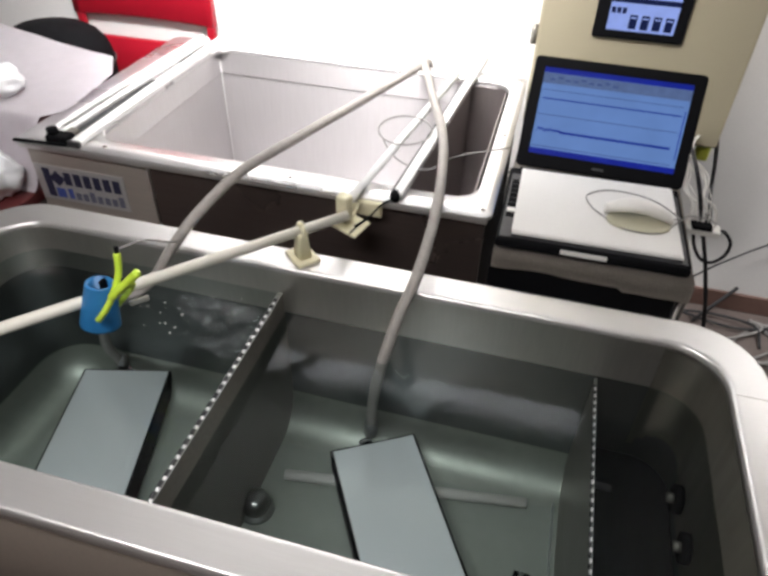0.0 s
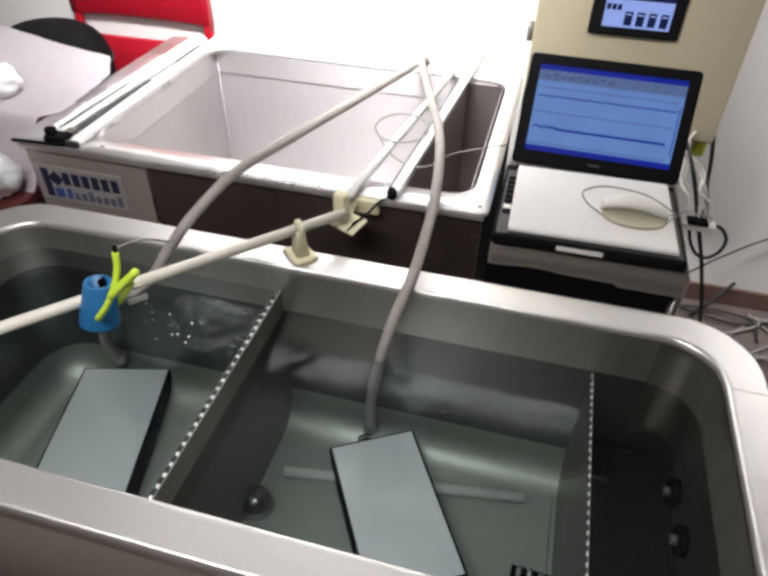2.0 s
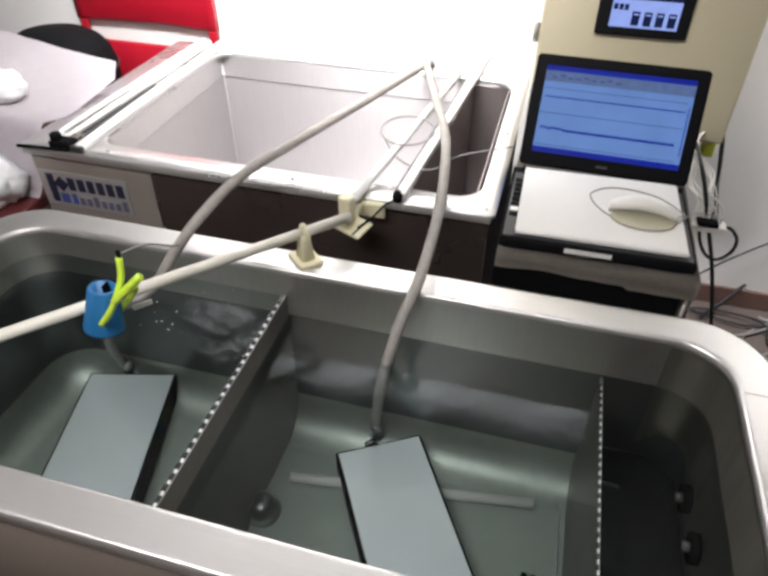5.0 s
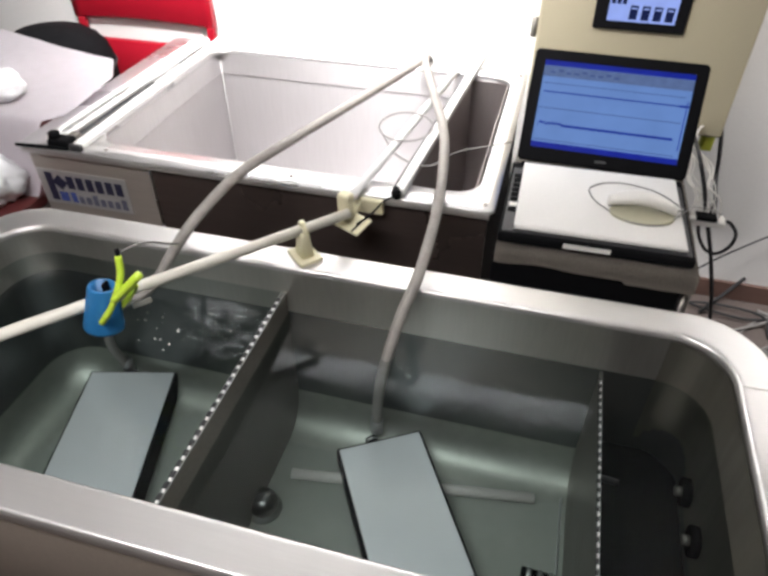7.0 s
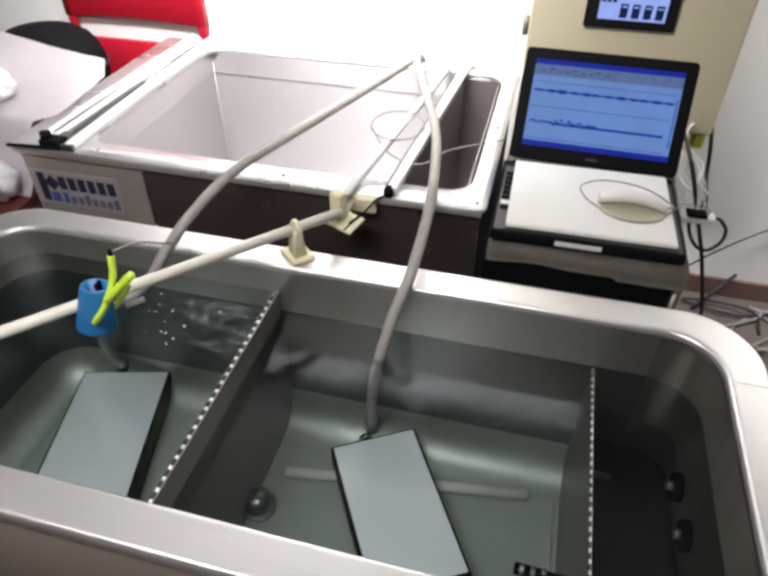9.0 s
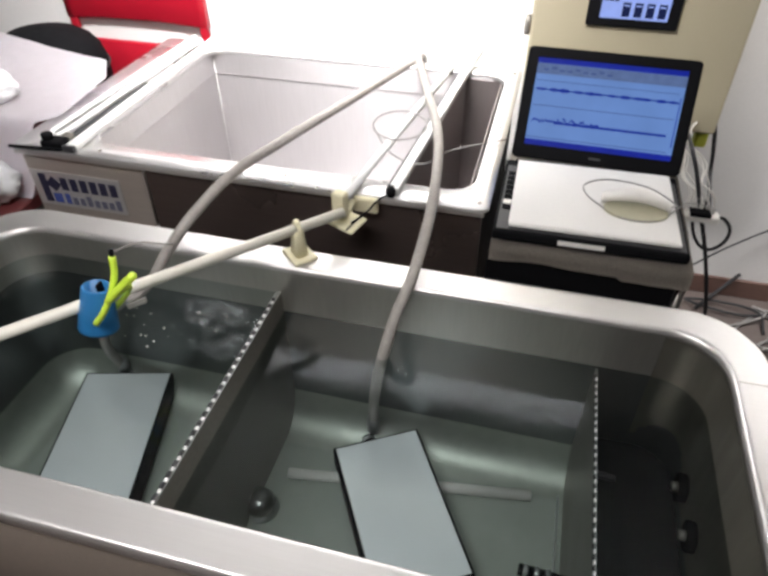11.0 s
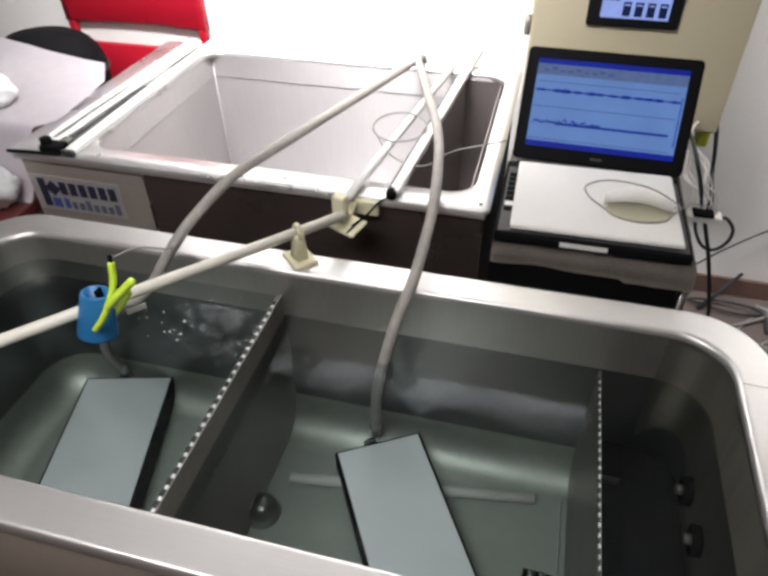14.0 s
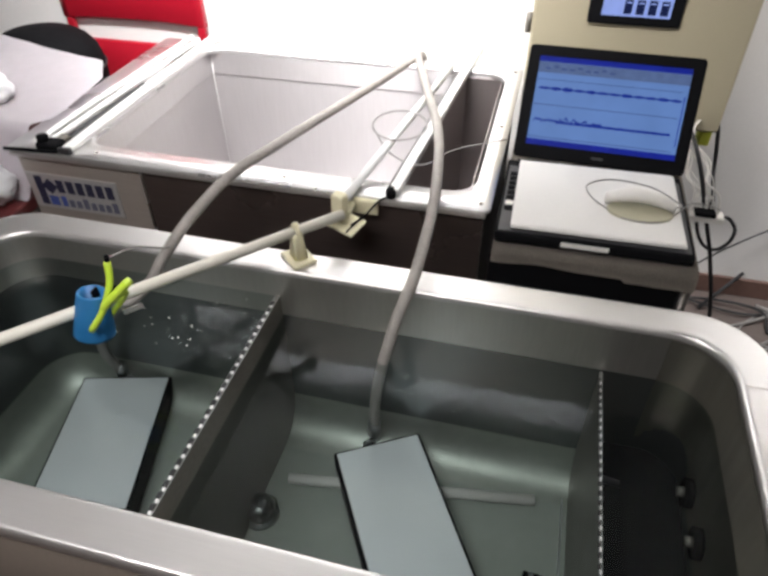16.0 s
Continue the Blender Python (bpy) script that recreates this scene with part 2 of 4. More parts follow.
def blob(cx, cy, cz, sx, sy, sz, rough=0.3, scale=3.0, seed=0, sub=3):
    """A crumpled lump."""
    bm = bmesh.new()
    bmesh.ops.create_icosphere(bm, subdivisions=sub, radius=1)
    for v in bm.verts:
        k = 1 + rough * noise.noise(v.co * scale + Vector((seed, 2 * seed, 0))) + rough * 0.5 * noise.noise(v.co * scale * 2.7 + Vector((seed, 0, 5)))
        v.co = Vector((cx + sx * v.co.x * k, cy + sy * v.co.y * k, cz + sz * max(v.co.z, -0.75) * k))
    for face in bm.faces:
        face.smooth = True
    return bm


def thing(name, x, y, z, label, category, group="", kind=""):
    ob = new(name)
    ob.location = (x, y, z)
    ob.empty_display_size = 0.05
    return tagged(ob, label, category, group, kind)


def origin_of(ob):
    while ob.parent:
        ob = ob.parent
    return ob.location.copy()


def part(name, bm, mat, parent, label=""):
    """Links a bmesh, given in the world's space, as one mesh under a thing or a part."""
    bm.transform(Matrix.Translation(-origin_of(parent)))
    bmesh.ops.recalc_face_normals(bm, faces=bm.faces[:])
    mesh = bpy.data.meshes.new(name)
    bm.to_mesh(mesh)
    bm.free()
    mesh.materials.append(mat)
    ob = new(name, mesh)
    ob.parent = parent
    if label:
        tagged(ob, label)
    return ob


def solid(name, bm, mat, label, category, kind="", group=""):
    """Links a bmesh, given in the world's space, as a top-level thing."""
    bmesh.ops.recalc_face_normals(bm, faces=bm.faces[:])
    mesh = bpy.data.meshes.new(name)
    bm.to_mesh(mesh)
    bm.free()
    mesh.materials.append(mat)
    return tagged(new(name, mesh), label, category, group, kind)


# ---- the room ----
WALL_Y = 2.06
X0, X1, Y0, Z1 = -3.2, 2.3, -2.2, 2.4
solid("floor", box(X0 - 0.1, X1 + 0.1, Y0 - 0.1, WALL_Y + 0.1, -0.1, 0), FLOORM, "dull grey-brown floor with dirt and loose cables", "floor", "structure")
solid("ceiling", box(X0 - 0.1, X1 + 0.1, Y0 - 0.1, WALL_Y + 0.1, Z1, Z1 + 0.1), CEILM, "plain white painted ceiling", "ceiling", "structure")
solid("wall_north", box(X0, X1, WALL_Y, WALL_Y + 0.1, 0, Z1), WALLM, "white painted wall, brightly lit from above", "wall", "structure")
# the other three walls are out of view, grey to lessen bounced light
solid("wall_south", box(X0, X1, Y0 - 0.1, Y0, 0, Z1), WALLG, "plain unseen wall, grey to cut bounced light", "wall", "structure")
solid("wall_west", box(X0 - 0.1, X0, Y0, WALL_Y, 0, Z1), WALLG, "plain unseen wall, grey to cut bounced light", "wall", "structure")
solid("wall_east", box(X1, X1 + 0.1, Y0, WALL_Y, 0, Z1), WALLG, "plain unseen wall, grey to cut bounced light", "wall", "structure")
solid("baseboard", box(X0, X1, WALL_Y - 0.014, WALL_Y - 0.001, 0.001, 0.075, 0.003), BASEM, "narrow brown baseboard along the white wall", "baseboard", "structure")

for lx, ly, lz, sx, sy, watts, tilt, spread in LAMPS:
    lamp = thing("unseen_lamp", lx, ly, Z1, "unseen white ceiling lamp with a glowing diffuser, added for light", "lamp", "ceiling lamps")
    lampm = pose(lx, ly, lz, tilt)
    part("housing", moved(box(-sx / 2 - 0.03, sx / 2 + 0.03, -sy / 2 - 0.03, sy / 2 + 0.03, -0.03, 0.02, 0.006), lampm), ALU, lamp)
    for k in (-0.33, 0.33):
        k *= sx
        part("stem", tube([(lx + k, ly, lz), (lx + k, ly, Z1)], 0.012, 10, straight=True), ALU, lamp)
    part("diffuser", moved(box(-sx / 2, sx / 2, -sy / 2, sy / 2, -0.05, -0.031, 0.005), lampm), TUBE, lamp, "glowing milky diffuser")

# battens high on the white wall, mirrored in the water
for bx0, bx1 in ((-1.50, -0.56), (-0.52, 0.42)):
    batten = thing("wall_lamp", (bx0 + bx1) / 2, WALL_Y, 2.06, "white wall lamp with a long glowing tube cover", "lamp", "wall lamps")
    part("housing", box(bx0, bx1, WALL_Y - 0.035, WALL_Y - 0.001, 1.985, 2.165, 0.004), ALU, batten)
    part("diffuser", box(bx0 + 0.015, bx1 - 0.015, WALL_Y - 0.075, WALL_Y - 0.036, 1.99, 2.16, 0.012, 3), BATTEN, batten, "glowing milky cover")

# ---- the water tank ----
RIM, WL, BED = 0.800, 0.688, 0.370
WL_HIGH = 0.734  # behind the divider the water stands higher
IN = (-1.02, 0.362, 0.367, 0.872)
OUT = (-1.083, 0.425, 0.304, 0.935)


def inner(d, r):
    return rrect(IN[0] + d, IN[1] - d, IN[2] + d, IN[3] - d, r)


def outer(d, r):
    return rrect(OUT[0] + d, OUT[1] - d, OUT[2] + d, OUT[3] - d, r)


def build_tank():
    tank = thing("water_tank", -0.33, 0.62, 0.0, "large open stainless steel tank half full of cloudy water", "tank")
    part("rim", loft([at_z(outer(0.012, 0.11), RIM - 0.030), at_z(outer(0.0, 0.12), RIM - 0.026), at_z(outer(0.0, 0.12), RIM - 0.007), at_z(outer(0.0, 0.12), RIM - 0.0035),
                      at_z(outer(0.001, 0.12), RIM - 0.001), at_z(outer(0.0035, 0.119), RIM), at_z(outer(0.008, 0.118), RIM), at_z(inner(-0.009, 0.093), RIM), at_z(inner(-0.005, 0.092), RIM),
                      at_z(inner(-0.002, 0.09), RIM - 0.0015), at_z(inner(0.0, 0.09), RIM - 0.005), at_z(inner(0.0, 0.09), RIM - 0.014)]), STEEL, tank,
         "wide flat brushed steel rim with rounded corners")
    part("basin", loft([at_z(inner(0.0005, 0.09), RIM - 0.012), at_z(inner(0.001, 0.09), WL)]), STEEL_V, tank, "dull grey steel inside of the tank")
    # below the water line the steel's colour is darkened for its shade
    part("underwater_wall", loft([at_z(inner(0.001, 0.09), WL), at_z(inner(0.002, 0.09), 0.60), at_z(inner(0.004, 0.09), BED + 0.085)]), WALL_DIM, tank, "wall below the water line, colour darkened for its shade")
    arc = [(0.004 + 0.081 * (1 - math.cos(radians(a))), 0.085 * (1 - math.sin(radians(a)))) for a in range(0, 91, 10)]
    # the curve's colour is lightened for the highlight along it
    part("basin_cove", loft([at_z(inner(d, 0.09 - 0.35 * d), BED + h) for d, h in arc]), COVE, tank, "pale curve between wall and floor, lightened for its highlight")
    part("basin_floor", loft([at_z(inner(0.080, 0.062), BED - 0.004), at_z(inner(0.0851, 0.060), BED)], cap_last=True), BEDM, tank, "pale scaled tank floor")
    # end wall beside the screen: brown streaks, colour also darkened for dark reflections
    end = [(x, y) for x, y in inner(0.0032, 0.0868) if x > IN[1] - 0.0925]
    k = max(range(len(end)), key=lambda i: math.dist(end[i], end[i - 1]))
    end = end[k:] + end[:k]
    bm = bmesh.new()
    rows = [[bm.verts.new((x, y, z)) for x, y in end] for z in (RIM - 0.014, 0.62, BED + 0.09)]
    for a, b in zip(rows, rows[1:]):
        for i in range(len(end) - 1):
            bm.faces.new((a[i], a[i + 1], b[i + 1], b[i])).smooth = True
    part("end_wall", bm, STREAK_DIM, tank, "brown streaked end wall, also darkened for its dark reflections")
    part("outer_shell", loft([at_z(outer(0.014, 0.11), 0.06), at_z(outer(0.014, 0.11), RIM - 0.029)], cap_first=True), SHELL, tank, "brownish steel outer panel")
    for fx in (OUT[0] + 0.15, OUT[1] - 0.15):
        for fy in (OUT[2] + 0.12, OUT[3] - 0.12):
            part("foot", tube([(fx, fy, 0.0), (fx, fy, 0.06)], 0.025, 12, straight=True), DARK, tank)
    # the seam where the rim is welded near the corner
    part("rim_seam", box(IN[1] + 0.006, OUT[1] - 0.004, 0.779, 0.7805, RIM - 0.001, RIM + 0.0006), STEEL_FACE, tank)
    return tank


def build_partition(name, x, top, pitch, width, label, tooth_part=0.32):
    """A thin plate whose top edge has white teeth and dark blocks between two rails."""
    plate = thing(name, x, 0.62, BED, label, "partition", "partitions in the tank")
    part("plate", box(x - 0.002, x + 0.002, IN[2] + 0.004, IN[3] - 0.004, BED + 0.001, top), STAIN, plate)
    y0, y1, x0 = IN[2] + 0.006, IN[3] - 0.006, x + 0.002 - width
    for a in (x0, x + 0.0004):
        part("edge_rail", box(a, a + 0.0016, y0, y1, top, top + 0.0014), STEEL_IN, plate)
    n = int((y1 - y0) / pitch)
    # teeth are white for their glint, dark blocks paint the shade of holes
    tooth = box(x0 + 0.26 * width, x + 0.0006, y0, y0 + pitch * tooth_part, top + 0.0006, top + 0.0040, 0.0014, 2)
    gap = box(x0 - 0.0012, x - 0.0008, y0 + pitch * (tooth_part + 0.04), y0 + pitch * 0.94, top + 0.0002, top + 0.0026, 0.0008, 1)
    for kind, bm, mat, words in (("edge_tooth", tooth, ALU, "tooth coloured white for its glint, between two holes"), ("hole_shade", gap, DARK, "dark block standing in for a shaded hole")):
        shared = part(kind, bm, mat, plate, words).data
        for k in range(1, n):
            piece = new(kind, shared)
            piece.parent = plate
            piece.location = (0, pitch * k, 0)
    return plate


def build_transducer(cx, cy, turn, w=0.186, l=0.335):
    m = pose(cx, cy, BED, 0, 0, turn)
    h = 0.060
    ob = thing("transducer_box", cx, cy, BED, "flat sealed satin steel box lying under the water", "transducer", "boxes under the water")
    part("casing", moved(box(-w / 2, w / 2, -l / 2, l / 2, 0.006, h - 0.0015, 0.004), m), BLACK, ob, "dark sides")
    part("top_plate", moved(box(-w / 2 + 0.006, w / 2 - 0.006, -l / 2 + 0.006, l / 2 - 0.006, h - 0.0015, h, 0.0004, 1), m), PALE, ob, "shiny satin steel face")
    for a in (-1, 1):
        for b in (-1, 1):
            part("foot", moved(box(a * 0.07 - 0.01, a * 0.07 + 0.01, b * 0.13 - 0.01, b * 0.13 + 0.01, 0.0, 0.006), m), DARK, ob)
    part("cable_gland", moved(tube([(-0.01, l / 2 - 0.002, h * 0.55), (-0.012, l / 2 + 0.022, h * 0.62)], 0.013, 12, straight=True), m), BLACK, ob, "black cable gland")
    part("gland_ring", moved(tube([(-0.0115, l / 2 + 0.012, h * 0.60), (-0.0118, l / 2 + 0.017, h * 0.61)], 0.0145, 14, straight=True), m), SATIN, ob, "steel ring on the gland")
    return ob


build_tank()
build_partition("tank_divider", -0.428, 0.740, 0.0190, 0.0085, "grey steel divider standing in the tank, its top edge perforated")
build_partition("side_screen", 0.180, 0.686, 0.0165, 0.0052, "submerged steel screen with a perforated top edge", 0.44)
build_transducer(-0.137, 0.660, 30.6)
build_transducer(-0.787, 0.674, 15.0, 0.205, 0.345)


def water_sheet(name, x0, x1, seed, rough_at, label, level=WL):
    """A sheet of water with long swells and a patch of short waves."""
    nx, ny = int((x1 - x0) / 0.0045), 124
    y0, y1 = IN[2] - 0.022, IN[3] + 0.022
    bm = bmesh.new()
    grid = []
    for j in range(ny + 1):
        row = []
        for i in range(nx + 1):
            x, y = x0 + (x1 - x0) * i / nx, y0 + (y1 - y0) * j / ny
            z = 0.0006 * noise.noise(Vector((x * 9, y * 9, seed))) + 0.00012 * noise.noise(Vector((x * 34, y * 40, seed + 3)))
            for px, py, r, amp in rough_at:
                k = math.exp(-(((x - px) / r) ** 2 + ((y - py) / (0.6 * r)) ** 2))
                z += k * amp * (noise.noise(Vector((x * 48, y * 98, seed + 7))) + 0.45 * noise.noise(Vector((x * 95, y * 170, seed + 9))))
            row.append(bm.verts.new((x, y, level + z)))
        grid.append(row)
    for a, b in zip(grid, grid[1:]):
        for i in range(nx):
            bm.faces.new((a[i], a[i + 1], b[i + 1], b[i])).smooth = True
    ob = solid(name, bm, WATER, label, "water", "structure")
    for v in ob.data.vertices:
        v.co -= Vector((0, 0.62, level))
    ob.location = (0, 0.62, level)
    return ob


water_left = water_sheet("water_1", IN[0] - 0.02, -0.431, 1.0, [(-0.52, 0.76, 0.09, 0.0017), (-0.68, 0.74, 0.08, 0.0005)], "cloudy grey-green water, stirred up near the divider", WL_HIGH)
water_mid = water_sheet("water_2", -0.425, IN[1] + 0.02, 4.0, [(-0.37, 0.79, 0.04, 0.0022), (-0.14, 0.79, 0.05, 0.0008), (0.10, 0.79, 0.10, 0.00025)], "cloudy grey-green water with small ripples")

# ---- the machine with the second tank ----
PT = 0.850
OP = (-1.003, -0.102, 1.142, 1.772)


def build_machine():
    mach = thing("washing_machine", -0.62, 1.45, 0.0, "stainless steel machine with an empty open tank in its top", "machine")
    po = (-1.172, -0.062, 1.082, 1.825)
    out0 = rrect(*po, 0.018, 6)
    hole = rrect(*OP, 0.055, 6)
    part("top_plate", loft([at_z(out0, PT - 0.008), at_z(out0, PT - 0.001), at_z(rrect(po[0] + 0.001, po[1] - 0.001, po[2] + 0.001, po[3] - 0.001, 0.018, 6), PT),
                            at_z(hole, PT), at_z(rrect(OP[0] + 0.001, OP[1] - 0.001, OP[2] + 0.001, OP[3] - 0.001, 0.055, 6), PT - 0.002),
                            at_z(rrect(OP[0] + 0.001, OP[1] - 0.001, OP[2] + 0.001, OP[3] - 0.001, 0.055, 6), PT - 0.012)]), TOPST, mach, "bright white-looking top plate with a rounded opening")
    sq = rrect(OP[0] + 0.002, OP[1] - 0.002, OP[2] + 0.002, OP[3] - 0.002, 0.006, 6)
    back = rrect(OP[0] + 0.002, OP[1] - 0.002, OP[2] + 0.002, OP[3] - 0.002, 0.004, 6)
    fold = rrect(OP[0] + 0.006, OP[1] - 0.006, OP[2] + 0.006, OP[3] - 0.006, 0.005, 6)
    part("basin", loft([at_z(sq, PT - 0.010), at_z(fold, 0.776), at_z(back, 0.772), at_z(back, 0.42)], cap_last=True, smooth=False), STEEL_MB, mach, "brushed steel inside of the empty tank")
    part("corner_weld", tube([(OP[0] + 0.007, OP[3] - 0.007, PT - 0.03), (OP[0] + 0.007, OP[3] - 0.007, 0.43)], 0.0011, 8, straight=True), ALU, mach, "bright weld line")
    # two added panels put the narrow compartment's shade into brown colour
    part("back_shade", box(-0.214, OP[1] - 0.008, OP[3] - 0.012, OP[3] - 0.009, 0.425, PT - 0.014), BROWNST, mach, "brown panel added to darken the unlit back wall")
    part("side_shade", box(OP[1] - 0.012, OP[1] - 0.009, OP[2] + 0.01, OP[3] - 0.014, 0.425, PT - 0.014), BROWNST, mach)
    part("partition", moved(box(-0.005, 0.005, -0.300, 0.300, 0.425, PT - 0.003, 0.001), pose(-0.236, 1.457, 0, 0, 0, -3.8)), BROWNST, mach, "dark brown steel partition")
    part("partition_seam", moved(box(0.0051, 0.0062, 0.02, 0.0215, 0.43, PT - 0.03), pose(-0.236, 1.457, 0, 0, 0, -3.8)), STEEL_FACE, mach)
    part("front_panel", box(-1.160, -0.8415, 1.098, 1.112, 0.10, PT - 0.009, 0.002), MACHF, mach, "brownish steel front panel")
    # right of the seam the panel's colour is darkened for what it mirrors
    part("front_panel", box(-0.8385, -0.075, 1.098, 1.112, 0.10, PT - 0.009, 0.002), DIMFACE, mach, "front panel, colour darkened for its dark reflection")
    part("side_panel", box(-1.160, -1.150, 1.113, 1.81, 0.10, PT - 0.009, 0.001), STEEL_FACE, mach)
    # this side is black for the shade in the gap by the cart
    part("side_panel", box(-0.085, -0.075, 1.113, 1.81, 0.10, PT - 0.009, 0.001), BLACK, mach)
    part("back_panel", box(-1.149, -0.086, 1.80, 1.81, 0.10, PT - 0.009, 0.001), STEEL_FACE, mach)
    part("bottom_panel", box(-1.149, -0.086, 1.113, 1.799, 0.10, 0.112), STEEL_FACE, mach)
    part("front_lip", box(-1.166, -0.070, 1.0835, 1.0965, PT - 0.020, PT - 0.009, 0.002), STEEL, mach)
    part("front_seam", box(-0.8425, -0.8375, 1.095, 1.0975, 0.11, PT - 0.021), SATIN, mach)
    for fx in (-1.10, -0.13):
        for fy in (1.15, 1.76):
            part("foot", tube([(fx, fy, 0.0), (fx, fy, 0.10)], 0.022, 12, straight=True), DARK, mach)
    for sx, sy in ((-0.950, 1.110), (-0.500, 1.110), (-0.083, 1.106), (-0.083, 1.45), (-0.083, 1.79), (-0.5, 1.80)):
        part("screw", tube([(sx, sy, PT), (sx, sy, PT + 0.0025)], 0.0045, 10, straight=True), STEEL_FACE, mach, "small round screw head")
    plate = part("nameplate", box(-1.155, -0.914, 1.0945, 1.0975, 0.690, 0.785, 0.001), LOGO_W, mach, "silver nameplate with dark blue marks")
    yf = 1.0935
    part("mark", box(-1.135, -1.115, yf, yf + 0.0012, 0.700, 0.777), LOGO_K, plate)
    part("mark", moved(box(-0.015, 0.015, 0, 0.0012, -0.015, 0.015), pose(-1.098, yf, 0.752, 0, 45, 0)), LOGO_K, plate)
    part("mark", box(-1.110, -1.086, yf, yf + 0.0012, 0.700, 0.726), LOGO_B, plate)
    for k in range(6):
        part("mark", box(-1.078 + k * 0.0265, -1.059 + k * 0.0265, yf, yf + 0.0012, 0.738, 0.772), LOGO_K, plate)
    for k in range(8):
        part("mark", box(-1.078 + k * 0.0198, -1.064 + k * 0.0198, yf, yf + 0.0012, 0.700, 0.720 + 0.008 * (k in (0, 3, 7))), LOGO_G if k else LOGO_B, plate)
    return mach


build_machine()

# rails and rods lying on the top plate
rail = thing("guide_rail", -1.010, 1.52, PT, "white square rail lying across the machine's edge", "rail")
part("bar", box(-1.026, -0.998, 1.095, 1.985, PT + 0.001, PT + 0.015, 0.004), ALU, rail)
part("end_cap", box(-1.027, -0.997, 1.083, 1.094, PT + 0.001, PT + 0.016, 0.002), GREYPL, rail)
handle = thing("bent_rod", -1.13, 1.45, PT, "white bent rod lying along the machine's edge", "rod")
part("rod", tube([(-1.046, 1.80, PT + 0.010), (-1.060, 1.45, PT + 0.010), (-1.068, 1.17, PT + 0.010), (-1.072, 1.142, PT + 0.010), (-1.084, 1.130, PT + 0.010), (-1.096, 1.142, PT + 0.010),
                  (-1.100, 1.17, PT + 0.010), (-1.092, 1.45, PT + 0.010), (-1.078, 1.82, PT + 0.010)], 0.0075, 10, 10), ALU, handle)
# dark strips stand in for the shade in gaps between the rods
for sx, sy, sl, sw in ((-1.049, 1.310, 0.17, 0.0085), (-1.038, 1.690, 0.07, 0.006), (-1.0835, 1.290, 0.14, 0.006)):
    solid("gap_shade", moved(box(-sw, sw, -sl, sl, 0.001, 0.004, 0.001), pose(sx, sy, PT, 0, 0, -1.6)), GREYPL, "thin dark strip painted as shade in a rod gap", "strip", group="dark strips")
clamp = thing("black_clamp", -1.06, 1.10, PT, "small black clamp holding the rods", "clamp")
part("jaw", box(-1.088, -1.032, 1.086, 1.124, PT + 0.0005, PT + 0.020, 0.006), BLACK, clamp)
part("jaw_plate", box(-1.062, -1.040, 1.118, 1.150, PT + 0.0045, PT + 0.016, 0.003), STAIN, clamp, "grey metal jaw plate")
part("knob", tube([(-1.075, 1.104, PT + 0.018), (-1.075, 1.104, PT + 0.032)], 0.013, 12, straight=True), BLACK, clamp)
part("pin", tube([(-1.16, 1.072, PT + 0.006), (-1.03, 1.084, PT + 0.006)], 0.004, 8, straight=True), BLACK, clamp, "thin dark pin sticking out")
rail2 = thing("guide_rail", -0.235, 1.50, PT, "white flat rail with a dark groove across the opening", "rail")
part("bar", moved(box(-0.011, 0.011, -0.42, 0.42, 0.001, 0.020, 0.003), pose(-0.229, 1.508, PT, 0, 0, -3.8)), ALU, rail2)
part("groove", moved(box(-0.017, -0.0112, -0.42, 0.42, 0.001, 0.014, 0.001), pose(-0.229, 1.508, PT, 0, 0, -3.8)), DARK, rail2, "dark groove")
part("knob", tube([(-0.259, 1.076, PT + 0.012), (-0.262, 1.096, PT + 0.012)], 0.010, 12, straight=True), BLACK, rail2, "black end knob")
solid("white_rod", tube([(-0.345, 1.035, PT + 0.013), (-0.257, 1.76, PT + 0.012)], 0.0095, 12, straight=True), ALU, "round white rod across the opening", "rod")
solid("wire_loop", tube(ring_loop(-0.305, 1.345, PT + 0.03, 0.062, 0.062, 0.006), 0.0022, 6, 3), CLEARC, "thin grey wire coiled into a loop", "wire")
solid("wire", tube([(-0.365, 1.33, PT + 0.025), (-0.30, 1.24, PT + 0.012), (-0.22, 1.20, PT + 0.018), (-0.17, 1.29, PT + 0.012), (-0.06, 1.385, PT + 0.004)], 0.002, 6, 6), CLEARC, "thin grey wire lying across the opening", "wire")

# ---- hoses ----
solid("hose", tube([(-0.350, 1.865, 0.62), (-0.350, 1.86, 0.78), (-0.353, 1.850, 0.835), (-0.354, 1.826, 0.862), (-0.354, 1.78, 0.878), (-0.353, 1.74, 0.886), (-0.425, 1.396, 0.915), (-0.493, 1.131, 0.930), (-0.550, 0.988, 0.920), (-0.589, 0.873, 0.885),
                    (-0.630, 0.829, 0.825), (-0.660, 0.812, 0.775), (-0.690, 0.790, 0.745), (-0.750, 0.785, 0.700), (-0.800, 0.788, 0.63), (-0.842, 0.815, 0.535), (-0.856, 0.845, 0.455), (-0.854, 0.852, 0.412)], 0.0105, 10, 36, 0.05), HOSE,
      "grey rubber hose running down into the water", "hose", group="hoses")
